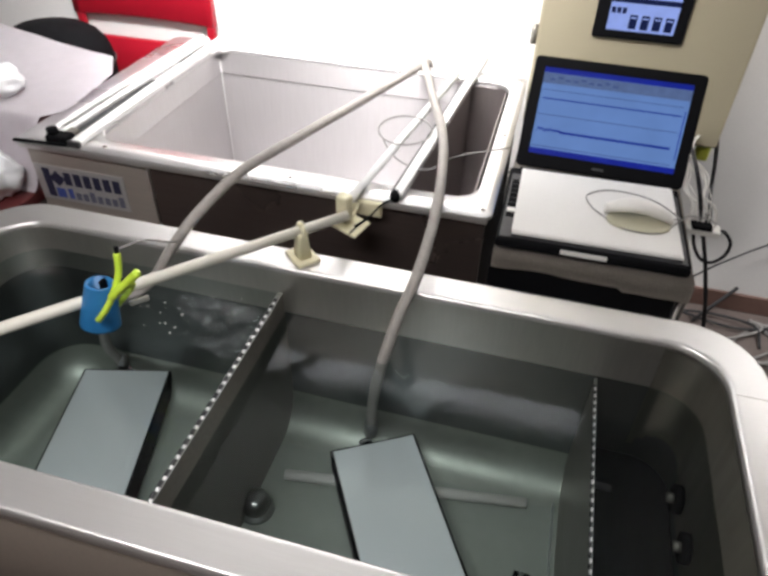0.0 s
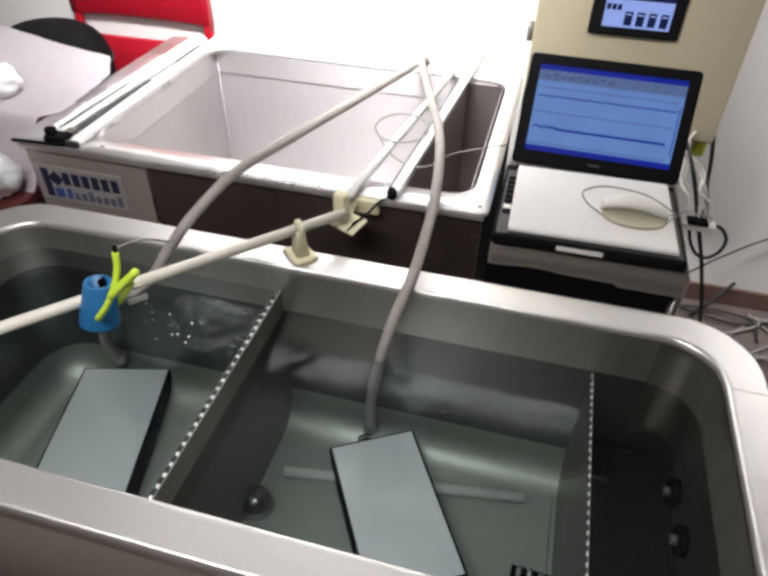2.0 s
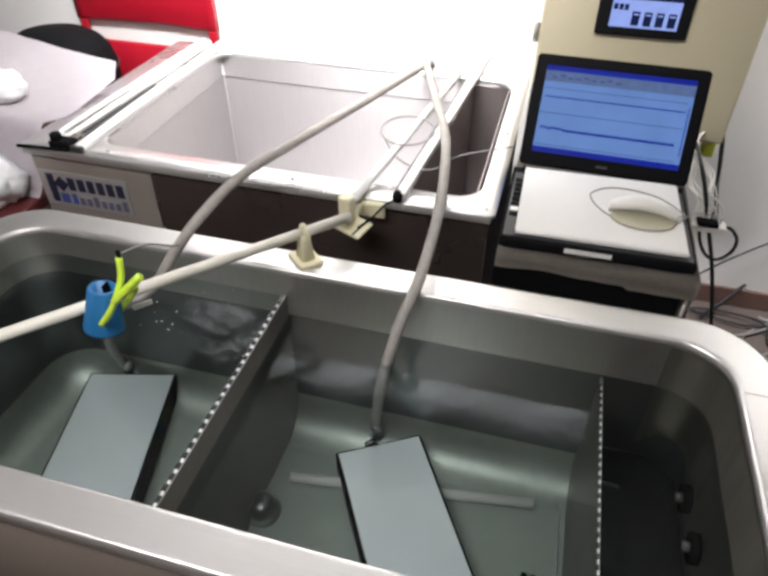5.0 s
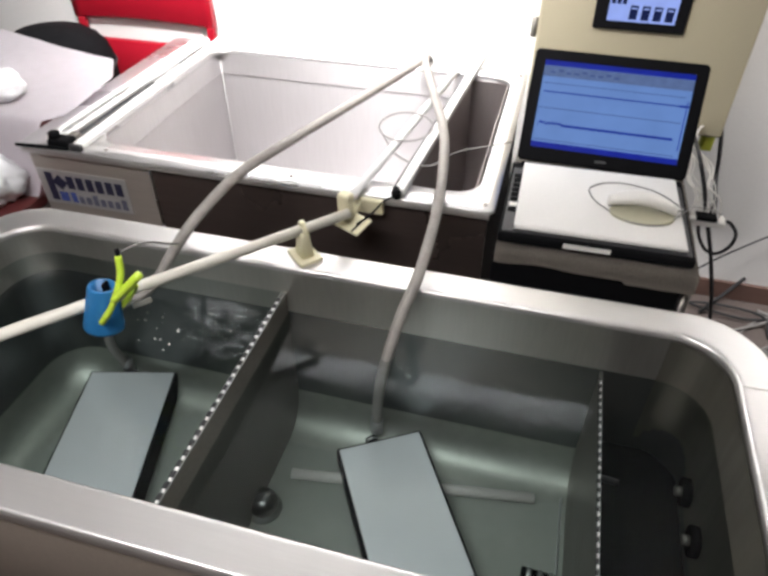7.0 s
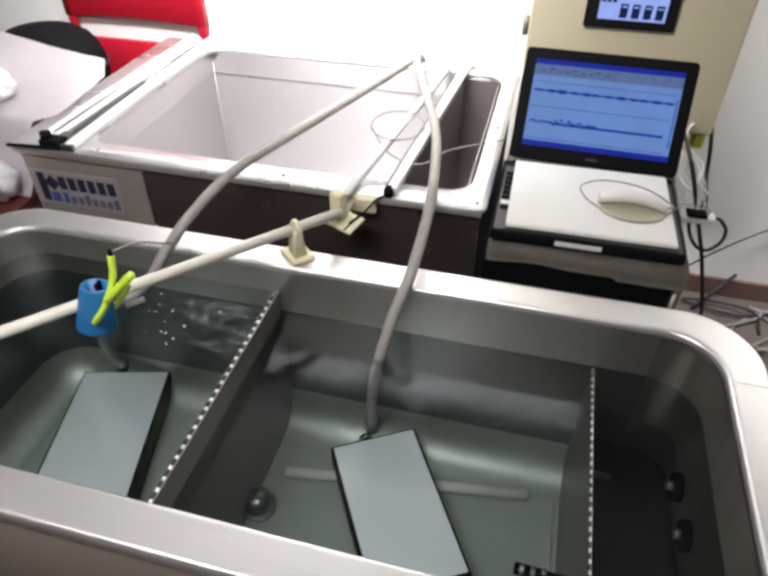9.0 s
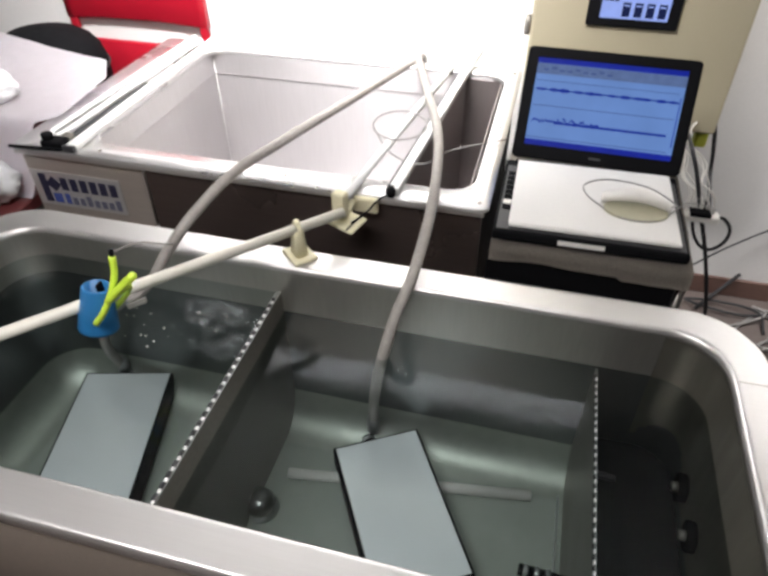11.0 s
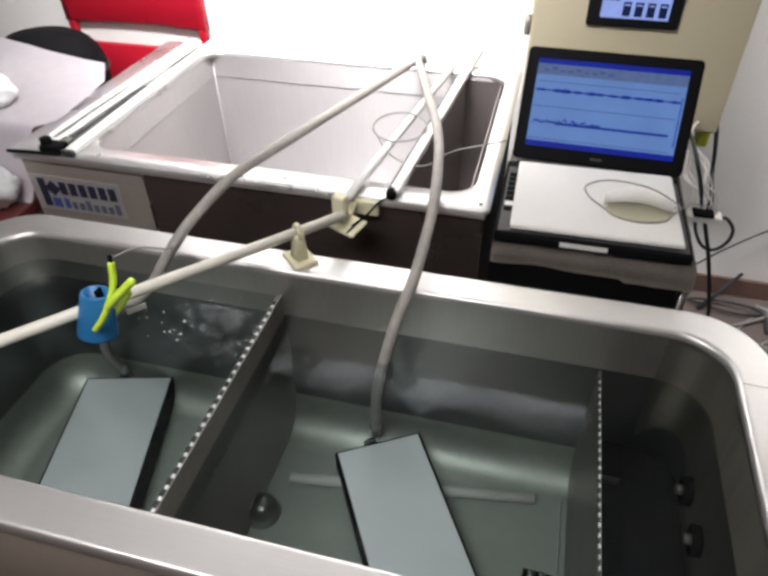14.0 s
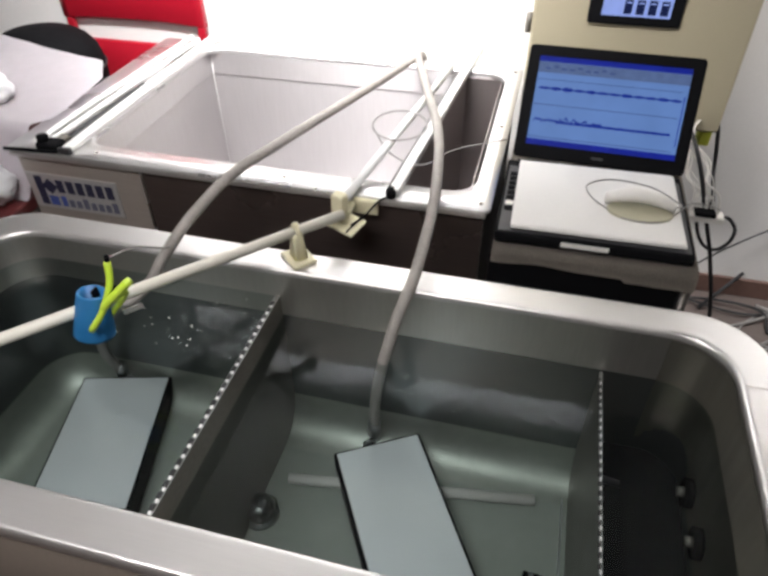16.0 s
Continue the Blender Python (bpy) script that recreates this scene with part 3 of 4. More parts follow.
solid("hose", tube([(-0.376, 1.868, 0.62), (-0.376, 1.862, 0.78), (-0.372, 1.852, 0.835), (-0.366, 1.830, 0.862), (-0.356, 1.79, 0.876), (-0.345, 1.736, 0.886), (-0.272, 1.498, 0.900), (-0.212, 1.310, 0.905), (-0.182, 1.167, 0.900), (-0.164, 1.013, 0.880), (-0.167, 0.883, 0.830),
                    (-0.186, 0.830, 0.770), (-0.201, 0.800, 0.700), (-0.215, 0.795, 0.62), (-0.228, 0.815, 0.52), (-0.234, 0.835, 0.45), (-0.236, 0.832, 0.412)], 0.0105, 10, 36, 0.05), HOSE,
      "grey rubber hose running down into the water", "hose", group="hoses")

for hx, hy in ((-0.236, 0.833), (-0.854, 0.851)):
    solid("hose_sleeve", tube([(hx, hy, 0.416), (hx + 0.001, hy + 0.002, 0.452)], 0.0135, 14, straight=True), SATIN, "short steel sleeve on the hose end under water", "sleeve", group="hose sleeves")

# ---- pipe with its clips ----
pipe_a, pipe_b = Vector((-0.93, 0.325, 0.862)), Vector((-0.332, 0.990, 0.862))
solid("pipe", tube([pipe_a, pipe_b], 0.0100, 16, straight=True), PVC, "thin cream plastic pipe laid across the tank", "pipe")


def build_clip(x, y, z, turn, label):
    m = pose(x, y, z, 0, 0, turn)
    ob = thing("pipe_clip", x, y, z, label, "pipe clip", "pipe clips")
    part("base", moved(box(-0.030, 0.030, -0.024, 0.024, 0.0, 0.008, 0.003), m), CREAM, ob)
    part("post", moved(loft([at_z(rrect(-0.017, 0.017, -0.013, 0.013, 0.005, 3), 0.007), at_z(rrect(-0.012, 0.012, -0.010, 0.010, 0.004, 3), 0.050), at_z(rrect(-0.012, 0.012, -0.010, 0.010, 0.004, 3), 0.062)],
                            cap_first=True, cap_last=True), m), CREAM, ob)
    part("ring", moved(tube([(0.0125 * math.cos(a), 0.0, 0.062 + 0.0125 * math.sin(a)) for a in (2 * math.pi * k / 24 for k in range(25))], 0.0045, 10, straight=True), m), CREAM, ob)
    part("ring_lug", moved(blob(0.0, 0.0, 0.078, 0.008, 0.007, 0.006, 0.0, 1, 0, 2), m), CREAM, ob)
    return ob


build_clip(-0.398, 0.913, RIM, -42.0, "cream plastic pipe clip standing on the tank rim")
build_clip(-0.90, 0.334, RIM, -42.0, "cream plastic pipe clip standing on the tank rim")
hung = thing("pipe_bracket", -0.335, 1.03, 0.80, "cream plastic bracket taped to the machine's front", "bracket")
part("base", moved(box(-0.036, 0.036, -0.026, 0.026, 0.0, 0.007, 0.003), pose(-0.336, 1.010, 0.826, 8, 4, -20)), CREAM, hung)
part("post", moved(box(-0.014, 0.014, -0.012, 0.012, 0.006, 0.064, 0.005), pose(-0.345, 1.012, 0.828, 0, 0, -20)), CREAM, hung)
part("back", box(-0.338, -0.285, 1.070, 1.0825, 0.812, 0.846, 0.004), CREAM, hung, "strip fixed to the machine's front")
part("arm", box(-0.352, -0.330, 1.020, 1.072, 0.828, 0.842, 0.003), CREAM, hung)

part("slit", moved(box(0.020, 0.0235, -0.025, 0.025, 0.0065, 0.0082), pose(-0.336, 1.010, 0.826, 8, 4, -20)), BLACK, hung, "dark slit")
part("cord", tube([(-0.318, 0.995, 0.836), (-0.300, 1.030, 0.838), (-0.285, 1.070, 0.846), (-0.266, 1.076, 0.858)], 0.0022, 6, 6), BLACK, hung, "thin black cord")

# blue holder tied to the pipe
holder = thing("blue_holder", -0.672, 0.61, 0.80, "blue plastic cone tied to the pipe with lime straps", "holder")


def tapered(cx, cy, z0, z1, r0, r1, wall, lean=(0, 0)):
    def ring(r, z, k):
        return [(cx + lean[0] * k + r * math.cos(a), cy + lean[1] * k + 0.72 * r * math.sin(a), z) for a in (2 * math.pi * i / 28 for i in range(28))]
    return loft([ring(r0 - wall, z0, 0), ring(r0, z0, 0), ring(r0 * 0.99, z0 + 0.004, 0.03), ring(r1, z1 - 0.002, 0.98), ring(r1 - 0.0015, z1, 1), ring(r1 - wall, z1, 1), ring(r1 - wall, z1 - 0.05, 0.5)], cap_first=True, cap_last=True)


part("cone", tapered(-0.639, 0.622, 0.823, 0.915, 0.036, 0.025, 0.005, (0.026, 0.0)), BLUE, holder)
part("slot", box(-0.6145, -0.6115, 0.621, 0.634, 0.893, 0.9165), BLACK, holder)
part("strap", tube([(-0.610, 0.592, 0.864), (-0.590, 0.594, 0.890), (-0.577, 0.602, 0.915), (-0.566, 0.615, 0.950), (-0.567, 0.625, 0.980)], 0.0055, 8, 6), LIME, holder, "lime plastic strap")
part("strap", tube([(-0.579, 0.600, 0.911), (-0.556, 0.605, 0.935), (-0.529, 0.612, 0.962)], 0.0065, 8, 6), LIME, holder, "lime plastic strap")
part("strap", tube([(-0.578, 0.602, 0.912), (-0.572, 0.642, 0.908), (-0.590, 0.652, 0.880), (-0.604, 0.632, 0.862)], 0.005, 8, 6), LIME, holder, "lime plastic strap")
part("tip", tube([(-0.567, 0.625, 0.977), (-0.5675, 0.627, 0.990)], 0.0038, 8, straight=True), BLACK, holder)
part("tag", moved(box(-0.016, 0.016, -0.002, 0.002, -0.005, 0.005, 0.001), pose(-0.590, 0.668, 0.846, 0, 0, 48)), WHITEPL, holder, "small white tag")
part("thin_wire", tube([(-0.567, 0.627, 0.985), (-0.575, 0.70, 0.95), (-0.600, 0.80, 0.872), (-0.645, 0.90, 0.802)], 0.0016, 6, 8), CLEARC, holder, "thin grey wire")

# ---- things in the tank ----
solid("bottom_bar", tube([(-0.385, 0.705, BED + 0.012), (0.112, 0.778, BED + 0.012)], 0.011, 12, straight=True), WHITEPL, "round pale bar lying on the tank bottom", "bar")
# added black block, standing in for the compartment's deep shade
heater = thing("shade_block", 0.27, 0.62, BED, "black block added for the shaded compartment beside the screen", "heater")
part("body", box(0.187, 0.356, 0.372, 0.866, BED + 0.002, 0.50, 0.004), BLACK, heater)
part("lid_bar", tube([(0.200, 0.775, 0.506), (0.250, 0.770, 0.506)], 0.006, 8, straight=True), GREYPL, heater)
drain = thing("drain_plug", -0.413, 0.622, BED, "round dark plug on the tank bottom", "plug")
part("flange", tube([(-0.413, 0.621, BED), (-0.413, 0.621, BED + 0.008)], 0.036, 24, straight=True), STEEL_IN, drain)
part("cap", blob(-0.413, 0.621, BED + 0.022, 0.031, 0.031, 0.026, 0.0, 1, 0, 4), DOME, drain, "domed dark steel cap")
solid("floor_strip", box(0.1655, 0.1685, 0.43, 0.800, BED + 0.0002, BED + 0.004, 0.001), SATIN, "thin bright strip along the foot of the screen", "strip")
probe = thing("level_probe", 0.11, 0.40, 0.53, "dark rod probe fixed to the tank wall, with pale bands", "probe")
part("rod", tube([(0.093, 0.556, 0.50), (0.178, 0.552, 0.50)], 0.010, 12, straight=True), BLACK, probe)
for k in range(3):
    part("band", tube([(0.101 + 0.018 * k, 0.5556, 0.50), (0.109 + 0.018 * k, 0.5552, 0.50)], 0.0108, 12, straight=True), SATIN, probe, "pale band")
part("bracket", box(0.150, 0.160, 0.372, 0.556, 0.494, 0.506, 0.002), STEEL_IN, probe)
for fy, fz in ((0.748, 0.551), (0.646, 0.564)):
    fit_ob = thing("wall_fitting", 0.36, fy, fz, "round steel pipe fitting on the tank wall", "fitting", "wall fittings")
    part("collar", tube([(0.360, fy, fz), (0.346, fy, fz)], 0.026, 20, straight=True), BLACK, fit_ob)
    part("nozzle", tube([(0.346, fy, fz), (0.335, fy, fz)], 0.009, 16, straight=True), STAIN, fit_ob)

# ---- cart with laptop ----
cart = thing("cart", 0.13, 1.22, 0.0, "small steel cart with a towel on top", "cart")
CT = 0.826
part("top", box(-0.044, 0.318, 1.010, 1.420, CT - 0.022, CT - 0.004, 0.003), STEEL_FACE, cart)
part("drawer_front", box(-0.050, 0.300, 1.013, 1.022, 0.30, CT - 0.023, 0.002), BLACK, cart, "dark front panel")
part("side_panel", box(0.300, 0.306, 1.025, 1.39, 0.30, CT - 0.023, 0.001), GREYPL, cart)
part("shelf", box(-0.045, 0.328, 1.010, 1.410, 0.25, 0.268, 0.003), STEEL_FACE, cart)
# left legs are dark grey for the shade on that side
for fx in (-0.030, 0.318):
    for fy in (1.045, 1.40):
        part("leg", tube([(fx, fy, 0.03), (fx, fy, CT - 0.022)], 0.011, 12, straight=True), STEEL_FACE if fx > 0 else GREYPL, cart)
        part("castor", tube([(fx - 0.012, fy, 0.03), (fx + 0.012, fy, 0.03)], 0.030, 16, straight=True), DARK, cart)


part("side_post", tube([(0.338, 1.235, 0.05), (0.338, 1.235, 0.745)], 0.0085, 12, straight=True), STEEL_FACE, cart, "round steel post")
part("post_tie", box(0.316, 0.334, 1.226, 1.244, 0.30, 0.315, 0.002), STEEL_FACE, cart)


def towel():
    bm = bmesh.new()
    xs = [-0.046 + 0.366 * i / 40 for i in range(41)]
    prof = [(1.415, CT), (1.3, CT), (1.15, CT), (1.03, CT), (1.012, CT - 0.001), (1.006, CT - 0.006), (1.004, CT - 0.018), (1.005, CT - 0.032)]
    rows = []
    for k, (y, z) in enumerate(prof):
        row = []
        for x in xs:
            drop = 0.0
            if k >= 6:
                drop = (k - 5) * (0.004 * noise.noise(Vector((x * 9, 0, 3))) - 0.004 * (x > 0.2))
            wob = 0.004 * noise.noise(Vector((x * 14, y * 8, z * 20))) * (k >= 5)
            row.append(bm.verts.new((x, y - abs(wob), z + drop + 0.0015 * noise.noise(Vector((x * 20, y * 20, 1))))))
        rows.append(row)
    for a, b in zip(rows, rows[1:]):
        for i in range(40):
            bm.faces.new((a[i], a[i + 1], b[i + 1], b[i])).smooth = True
    bmesh.ops.solidify(bm, geom=bm.faces[:], thickness=0.003)
    return bm


solid("towel", towel(), TOWEL, "worn grey towel folded over the cart top", "towel")

LZ = CT + 0.007
laptop = thing("laptop", 0.13, 1.2, LZ, "open black laptop showing blue signal traces", "laptop")
lm = pose(0.1295, 1.168, LZ, 0, 0, 0.6)
LW, LD = 0.354, 0.262
part("base", moved(box(-LW / 2, LW / 2, -LD / 2 - 0.02, LD / 2, 0.0, 0.020, 0.004), lm), BLACK, laptop)
part("deck", moved(box(-LW / 2 + 0.006, LW / 2 - 0.006, -LD / 2 - 0.012, LD / 2 - 0.03, 0.0202, 0.0212), lm), GREYPL, laptop)
for k in range(8):
    part("key", moved(box(-LW / 2 + 0.010, -LW / 2 + 0.026, -0.075 + k * 0.019, -0.060 + k * 0.019, 0.0212, 0.0232, 0.001, 1), lm), WHITEPL if k == 1 else BLACK, laptop, "")
part("front_label", moved(box(-0.055, 0.030, -LD / 2 - 0.0212, -LD / 2 - 0.0201, 0.006, 0.016), lm), WHITEPL, laptop, "pale strip on the front edge")
part("hinge_bar", moved(tube([(-LW / 2 + 0.02, LD / 2 - 0.006, 0.018), (LW / 2 - 0.02, LD / 2 - 0.006, 0.018)], 0.008, 10, straight=True), lm), BLACK, laptop)
# the lid: x across, z up the lid, y through it
LIDM = pose(0.1345, 1.3131, LZ + 0.0175, 0, 0, -1.5) @ pose(0, 0, 0, -30.1, 0, 0)
LH = 0.236
def bezel():
    def rect(d, y):
        return [(x, y, z) for x, z in rrect(-LW / 2 + d, LW / 2 - d, d, LH - d, max(0.0015, 0.010 - d), 4)]
    def hole(y):
        return [(x, y, z) for x, z in rrect(-LW / 2 + 0.024, LW / 2 - 0.024, 0.030, LH - 0.022, 0.0012, 4)]
    return moved(loft([rect(0.001, 0.012), rect(0.0, 0.010), rect(0.0, -0.002), rect(0.002, -0.004), hole(-0.004), hole(0.0005)], cap_first=True, smooth=False), LIDM)


lid = part("lid", bezel(), BLACK, laptop, "black plastic lid with a wide bezel")
SX, SZ0, SZ1 = LW / 2 - 0.023, 0.029, LH - 0.021
part("screen", moved(box(-SX, SX, -0.0012, -0.0002, SZ0, SZ1), LIDM), LCD, lid, "glowing blue screen")
part("title_bar", moved(box(-SX, SX, -0.0016, -0.0013, SZ1 - 0.012, SZ1), LIDM), LCD_BAR, lid)
part("tool_bar", moved(box(-SX, SX, -0.0015, -0.0013, SZ1 - 0.034, SZ1 - 0.0125), LIDM), LCD_TOOL, lid, "grey-blue band of small marks")
for k in range(9):
    part("tool_mark", moved(box(-SX + 0.016 + 0.0165 * k, -SX + 0.026 + 0.0165 * k, -0.0018, -0.0016, SZ1 - 0.027 + 0.004 * (k % 3 == 1), SZ1 - 0.023 + 0.004 * (k % 3 == 1)), LIDM), LCD_FAINT, lid)
part("task_bar", moved(box(-SX, SX, -0.0016, -0.0013, SZ0, SZ0 + 0.013), LIDM), LCD_BAR, lid)
part("badge", moved(box(-0.012, 0.012, -0.0046, -0.0040, 0.012, 0.017), LIDM), GREYPL, lid)


def trace(x0, x1, z, amp, thick, seed, fall=0.0, steps=150):
    """A thin ribbon that wavers like a recorded signal."""
    bm = bmesh.new()
    last = None
    for i in range(steps + 1):
        x = x0 + (x1 - x0) * i / steps
        a = amp * (1 - fall * i / steps)
        zz = z + a * noise.noise(Vector((x * 160, seed, 0))) + 0.4 * a * noise.noise(Vector((x * 520, seed, 4)))
        up, dn = bm.verts.new((x, -0.0019, zz + thick / 2)), bm.verts.new((x, -0.0019, zz - thick / 2))
        if last:
            bm.faces.new((last[0], up, dn, last[1]))
        last = (up, dn)
    return moved(bm, LIDM)


part("trace", trace(-SX + 0.008, -SX + 0.060, SZ0 + 0.054, 0.010, 0.0042, 3, 0.4, 60), LCD_LINE, lid)
part("trace", trace(-SX + 0.058, SX - 0.02, SZ0 + 0.0515, 0.0012, 0.0050, 6, 0.3), LCD_LINE, lid)
part("trace", trace(-SX + 0.008, SX - 0.012, SZ0 + 0.120, 0.0012, 0.0026, 8), LCD_LINE, lid)
part("trace", trace(-SX + 0.003, SX - 0.012, SZ0 + 0.086, 0.0006, 0.0014, 5), LCD_FAINT, lid)
part("trace", trace(-SX + 0.003, SX - 0.012, SZ0 + 0.138, 0.0008, 0.0012, 14), LCD_FAINT, lid)
part("trace", trace(-SX + 0.003, SX - 0.012, SZ0 + 0.018, 0.0008, 0.0014, 15), LCD_FAINT, lid)
part("scroll_bar", moved(box(SX - 0.007, SX - 0.005, -0.0019, -0.0017, SZ0 + 0.03, SZ0 + 0.13), LIDM), LCD_BAR, lid)

book = thing("notebook", 0.135, 1.165, LZ + 0.0235, "stack of white paper laid over the laptop keyboard", "paper")
bkm = pose(0.134, 1.160, LZ + 0.0235, 0, 0, 1.0)
part("paper_block", moved(box(-0.154, 0.156, -0.128, 0.120, 0.0, 0.006, 0.001), bkm), PAPER, book)
part("top_sheet", moved(box(-0.155, 0.153, -0.124, 0.121, 0.0063, 0.0072), bkm), PAPER, book)

mouse = thing("mouse", 0.212, 1.15, LZ + 0.031, "cream arched computer mouse with its cord on the paper", "mouse")
MZ = LZ + 0.0312


def arched():
    """A long rounded back that bridges the paper, higher in the middle."""
    loops = []
    for i in range(17):
        u = i / 16
        x = 0.150 + 0.126 * u
        w = 0.019 * (0.45 + 0.55 * math.sin(math.pi * min(1, 0.08 + 0.88 * u)))
        low = MZ + 0.012 * math.sin(math.pi * u)
        top = MZ + 0.008 + 0.030 * math.sin(math.pi * (0.12 + 0.76 * u))
        y = 1.150 - 0.010 * u + 0.004 * math.sin(3 * u)
        loops.append([(x, y + w * math.cos(a), (top + low) / 2 + (top - low) / 2 * math.sin(a)) for a in (2 * math.pi * k / 16 for k in range(16))])
    return loft(loops, True, True)


part("shell", arched(), WHITEPL, mouse)
part("pad", loft([at_z([(0.214 + s * 0.060 * math.cos(a), 1.128 + s * 0.036 * math.sin(a)) for a in (2 * math.pi * k / 32 for k in range(32))], z) for s, z in ((1.0, MZ - 0.0004), (1.0, MZ + 0.003), (0.95, MZ + 0.004))], False, True), PADM, mouse, "flat khaki pad")
part("cord", tube([(0.276, 1.139, MZ + 0.012), (0.290, 1.165, MZ + 0.004), (0.242, 1.222, MZ + 0.002), (0.165, 1.236, MZ + 0.002), (0.118, 1.205, MZ + 0.002), (0.122, 1.165, MZ + 0.002), (0.150, 1.128, MZ + 0.002), (0.19, 1.095, MZ + 0.002),
                   (0.25, 1.100, MZ + 0.002), (0.290, 1.150, MZ + 0.002), (0.315, 1.190, MZ - 0.004), (0.36, 1.215, MZ - 0.02), (0.385, 1.24, 0.822)], 0.0013, 6, 8), CLEARC, mouse)

# ---- control cabinet on the wall ----
CY = 1.80
cab = thing("control_cabinet", 0.21, 1.93, 0.735, "beige painted steel control cabinet with a dark display", "cabinet")
part("body", box(-0.050, 0.472, CY + 0.022, WALL_Y - 0.001, 0.735, 1.78, 0.006), BEIGE, cab)
part("door", box(-0.058, 0.478, CY, CY + 0.019, 0.728, 1.787, 0.007), BEIGE, cab, "beige door")
part("hinge", tube([(-0.066, CY + 0.012, 0.955), (-0.066, CY + 0.012, 1.005)], 0.008, 10, straight=True), STAIN, cab)
part("hinge", tube([(-0.066, CY + 0.012, 1.65), (-0.066, CY + 0.012, 1.70)], 0.008, 10, straight=True), GREYPL, cab)
disp = part("display_frame", box(0.080, 0.305, CY - 0.008, CY - 0.0005, 0.996, 1.165, 0.004), BLACK, cab, "black display frame")
part("display_glass", box(0.112, 0.277, CY - 0.0095, CY - 0.0082, 1.018, 1.130), HMI, disp, "glowing pale blue display")
for k in range(3):
    part("display_label", box(0.116 + 0.013 * k, 0.126 + 0.013 * k, CY - 0.0105, CY - 0.0096, 1.060, 1.074), HMI_DK, disp)
part("display_header", box(0.112, 0.277, CY - 0.0105, CY - 0.0096, 1.086, 1.098), HMI_DK, disp)
for k in range(4):
    part("display_field", box(0.164 + 0.029 * k, 0.183 + 0.029 * k, CY - 0.0105, CY - 0.0096, 1.024, 1.058), HMI_DK, disp, "dark field")
    part("display_mark", box(0.167 + 0.029 * k, 0.180 + 0.029 * k, CY - 0.0112, CY - 0.0106, 1.0495, 1.053), HMI, disp)

# ---- cables beside the cart ----
hub = thing("cable_hub", 0.375, 1.29, 0.78, "small white hub with cables plugged in", "hub")
part("case", box(0.334, 0.412, 1.275, 1.308, 0.766, 0.782, 0.004), WHITEPL, hub)
part("plug", box(0.325, 0.350, 1.225, 1.255, 0.745, 0.766, 0.003), WHITEPL, hub)
part("plug", box(0.330, 0.352, 1.225, 1.250, 0.700, 0.722, 0.003), WHITEPL, hub)
part("clamp", box(0.3185, 0.3335, 1.23, 1.30, 0.700, 0.782, 0.002), GREYPL, hub)
part("adapter", box(0.350, 0.392, 1.270, 1.300, 0.7825, 0.792, 0.003), BLACK, hub, "black plug on the hub")
random.seed(5)
for k in range(9):
    a = 0.338 + 0.0075 * k
    b = 0.312 + 0.007 * (k * 4 % 9)
    solid("cable", tube([(a, 1.292, 0.783), (a + random.uniform(-0.02, 0.02), 1.30, 0.812 + 0.01 * random.random()), (b + random.uniform(-0.01, 0.02), 1.32, 0.846), (b + 0.01, 1.42, 0.842), (0.345 + 0.006 * k, 1.70, 0.78), (0.40 + 0.008 * k, 1.90, 0.742)],
                        random.choice((0.0012, 0.0016, 0.0024)), 6, 6), CABLE_W, "thin white cable running up to the cabinet", "cable", group="cables")
solid("cable", tube([(0.405, 1.29, 0.776), (0.425, 1.30, 0.770), (0.445, 1.30, 0.745), (0.444, 1.30, 0.712), (0.424, 1.30, 0.688), (0.398, 1.30, 0.694), (0.376, 1.30, 0.725), (0.362, 1.30, 0.766)], 0.0038, 8, 8), DARK, "black cable hanging in a loop", "cable", group="cables")
solid("cable", tube([(0.400, 1.90, 0.75), (0.36, 1.60, 0.83), (0.328, 1.34, 0.900), (0.345, 1.30, 0.860), (0.367, 1.30, 0.800), (0.395, 1.30, 0.730), (0.423, 1.30, 0.654), (0.463, 1.30, 0.520), (0.53, 1.34, 0.25), (0.60, 1.42, 0.010), (0.75, 1.60, 0.006)], 0.0045, 8, 8), DARK, "black cable hanging down to the floor", "cable", group="cables")
solid("cable", tube([(0.470, 1.95, 0.734), (0.495, 1.91, 0.72), (0.515, 1.90, 0.644), (0.528, 1.88, 0.56), (0.50, 1.70, 0.58), (0.43, 1.45, 0.70), (0.385, 1.32, 0.795)], 0.006, 8, 8), DARK, "black cable hanging below the cabinet", "cable", group="cables")
solid("cable", tube([(0.35, 1.30, 0.60), (0.42, 1.55, 0.42), (0.575, 1.90, 0.215), (0.68, 1.96, 0.265), (0.83, 2.03, 0.325), (0.98, 2.05, 0.365)], 0.0035, 6, 8), GREYPL, "thin grey cable strung along the wall", "cable", group="cables")
solid("connector", box(0.440, 0.474, 1.83, 1.87, 0.672, 0.7345, 0.006), YELLOW, "yellow-green connector below the cabinet", "connector")

# floor clutter
random.seed(11)
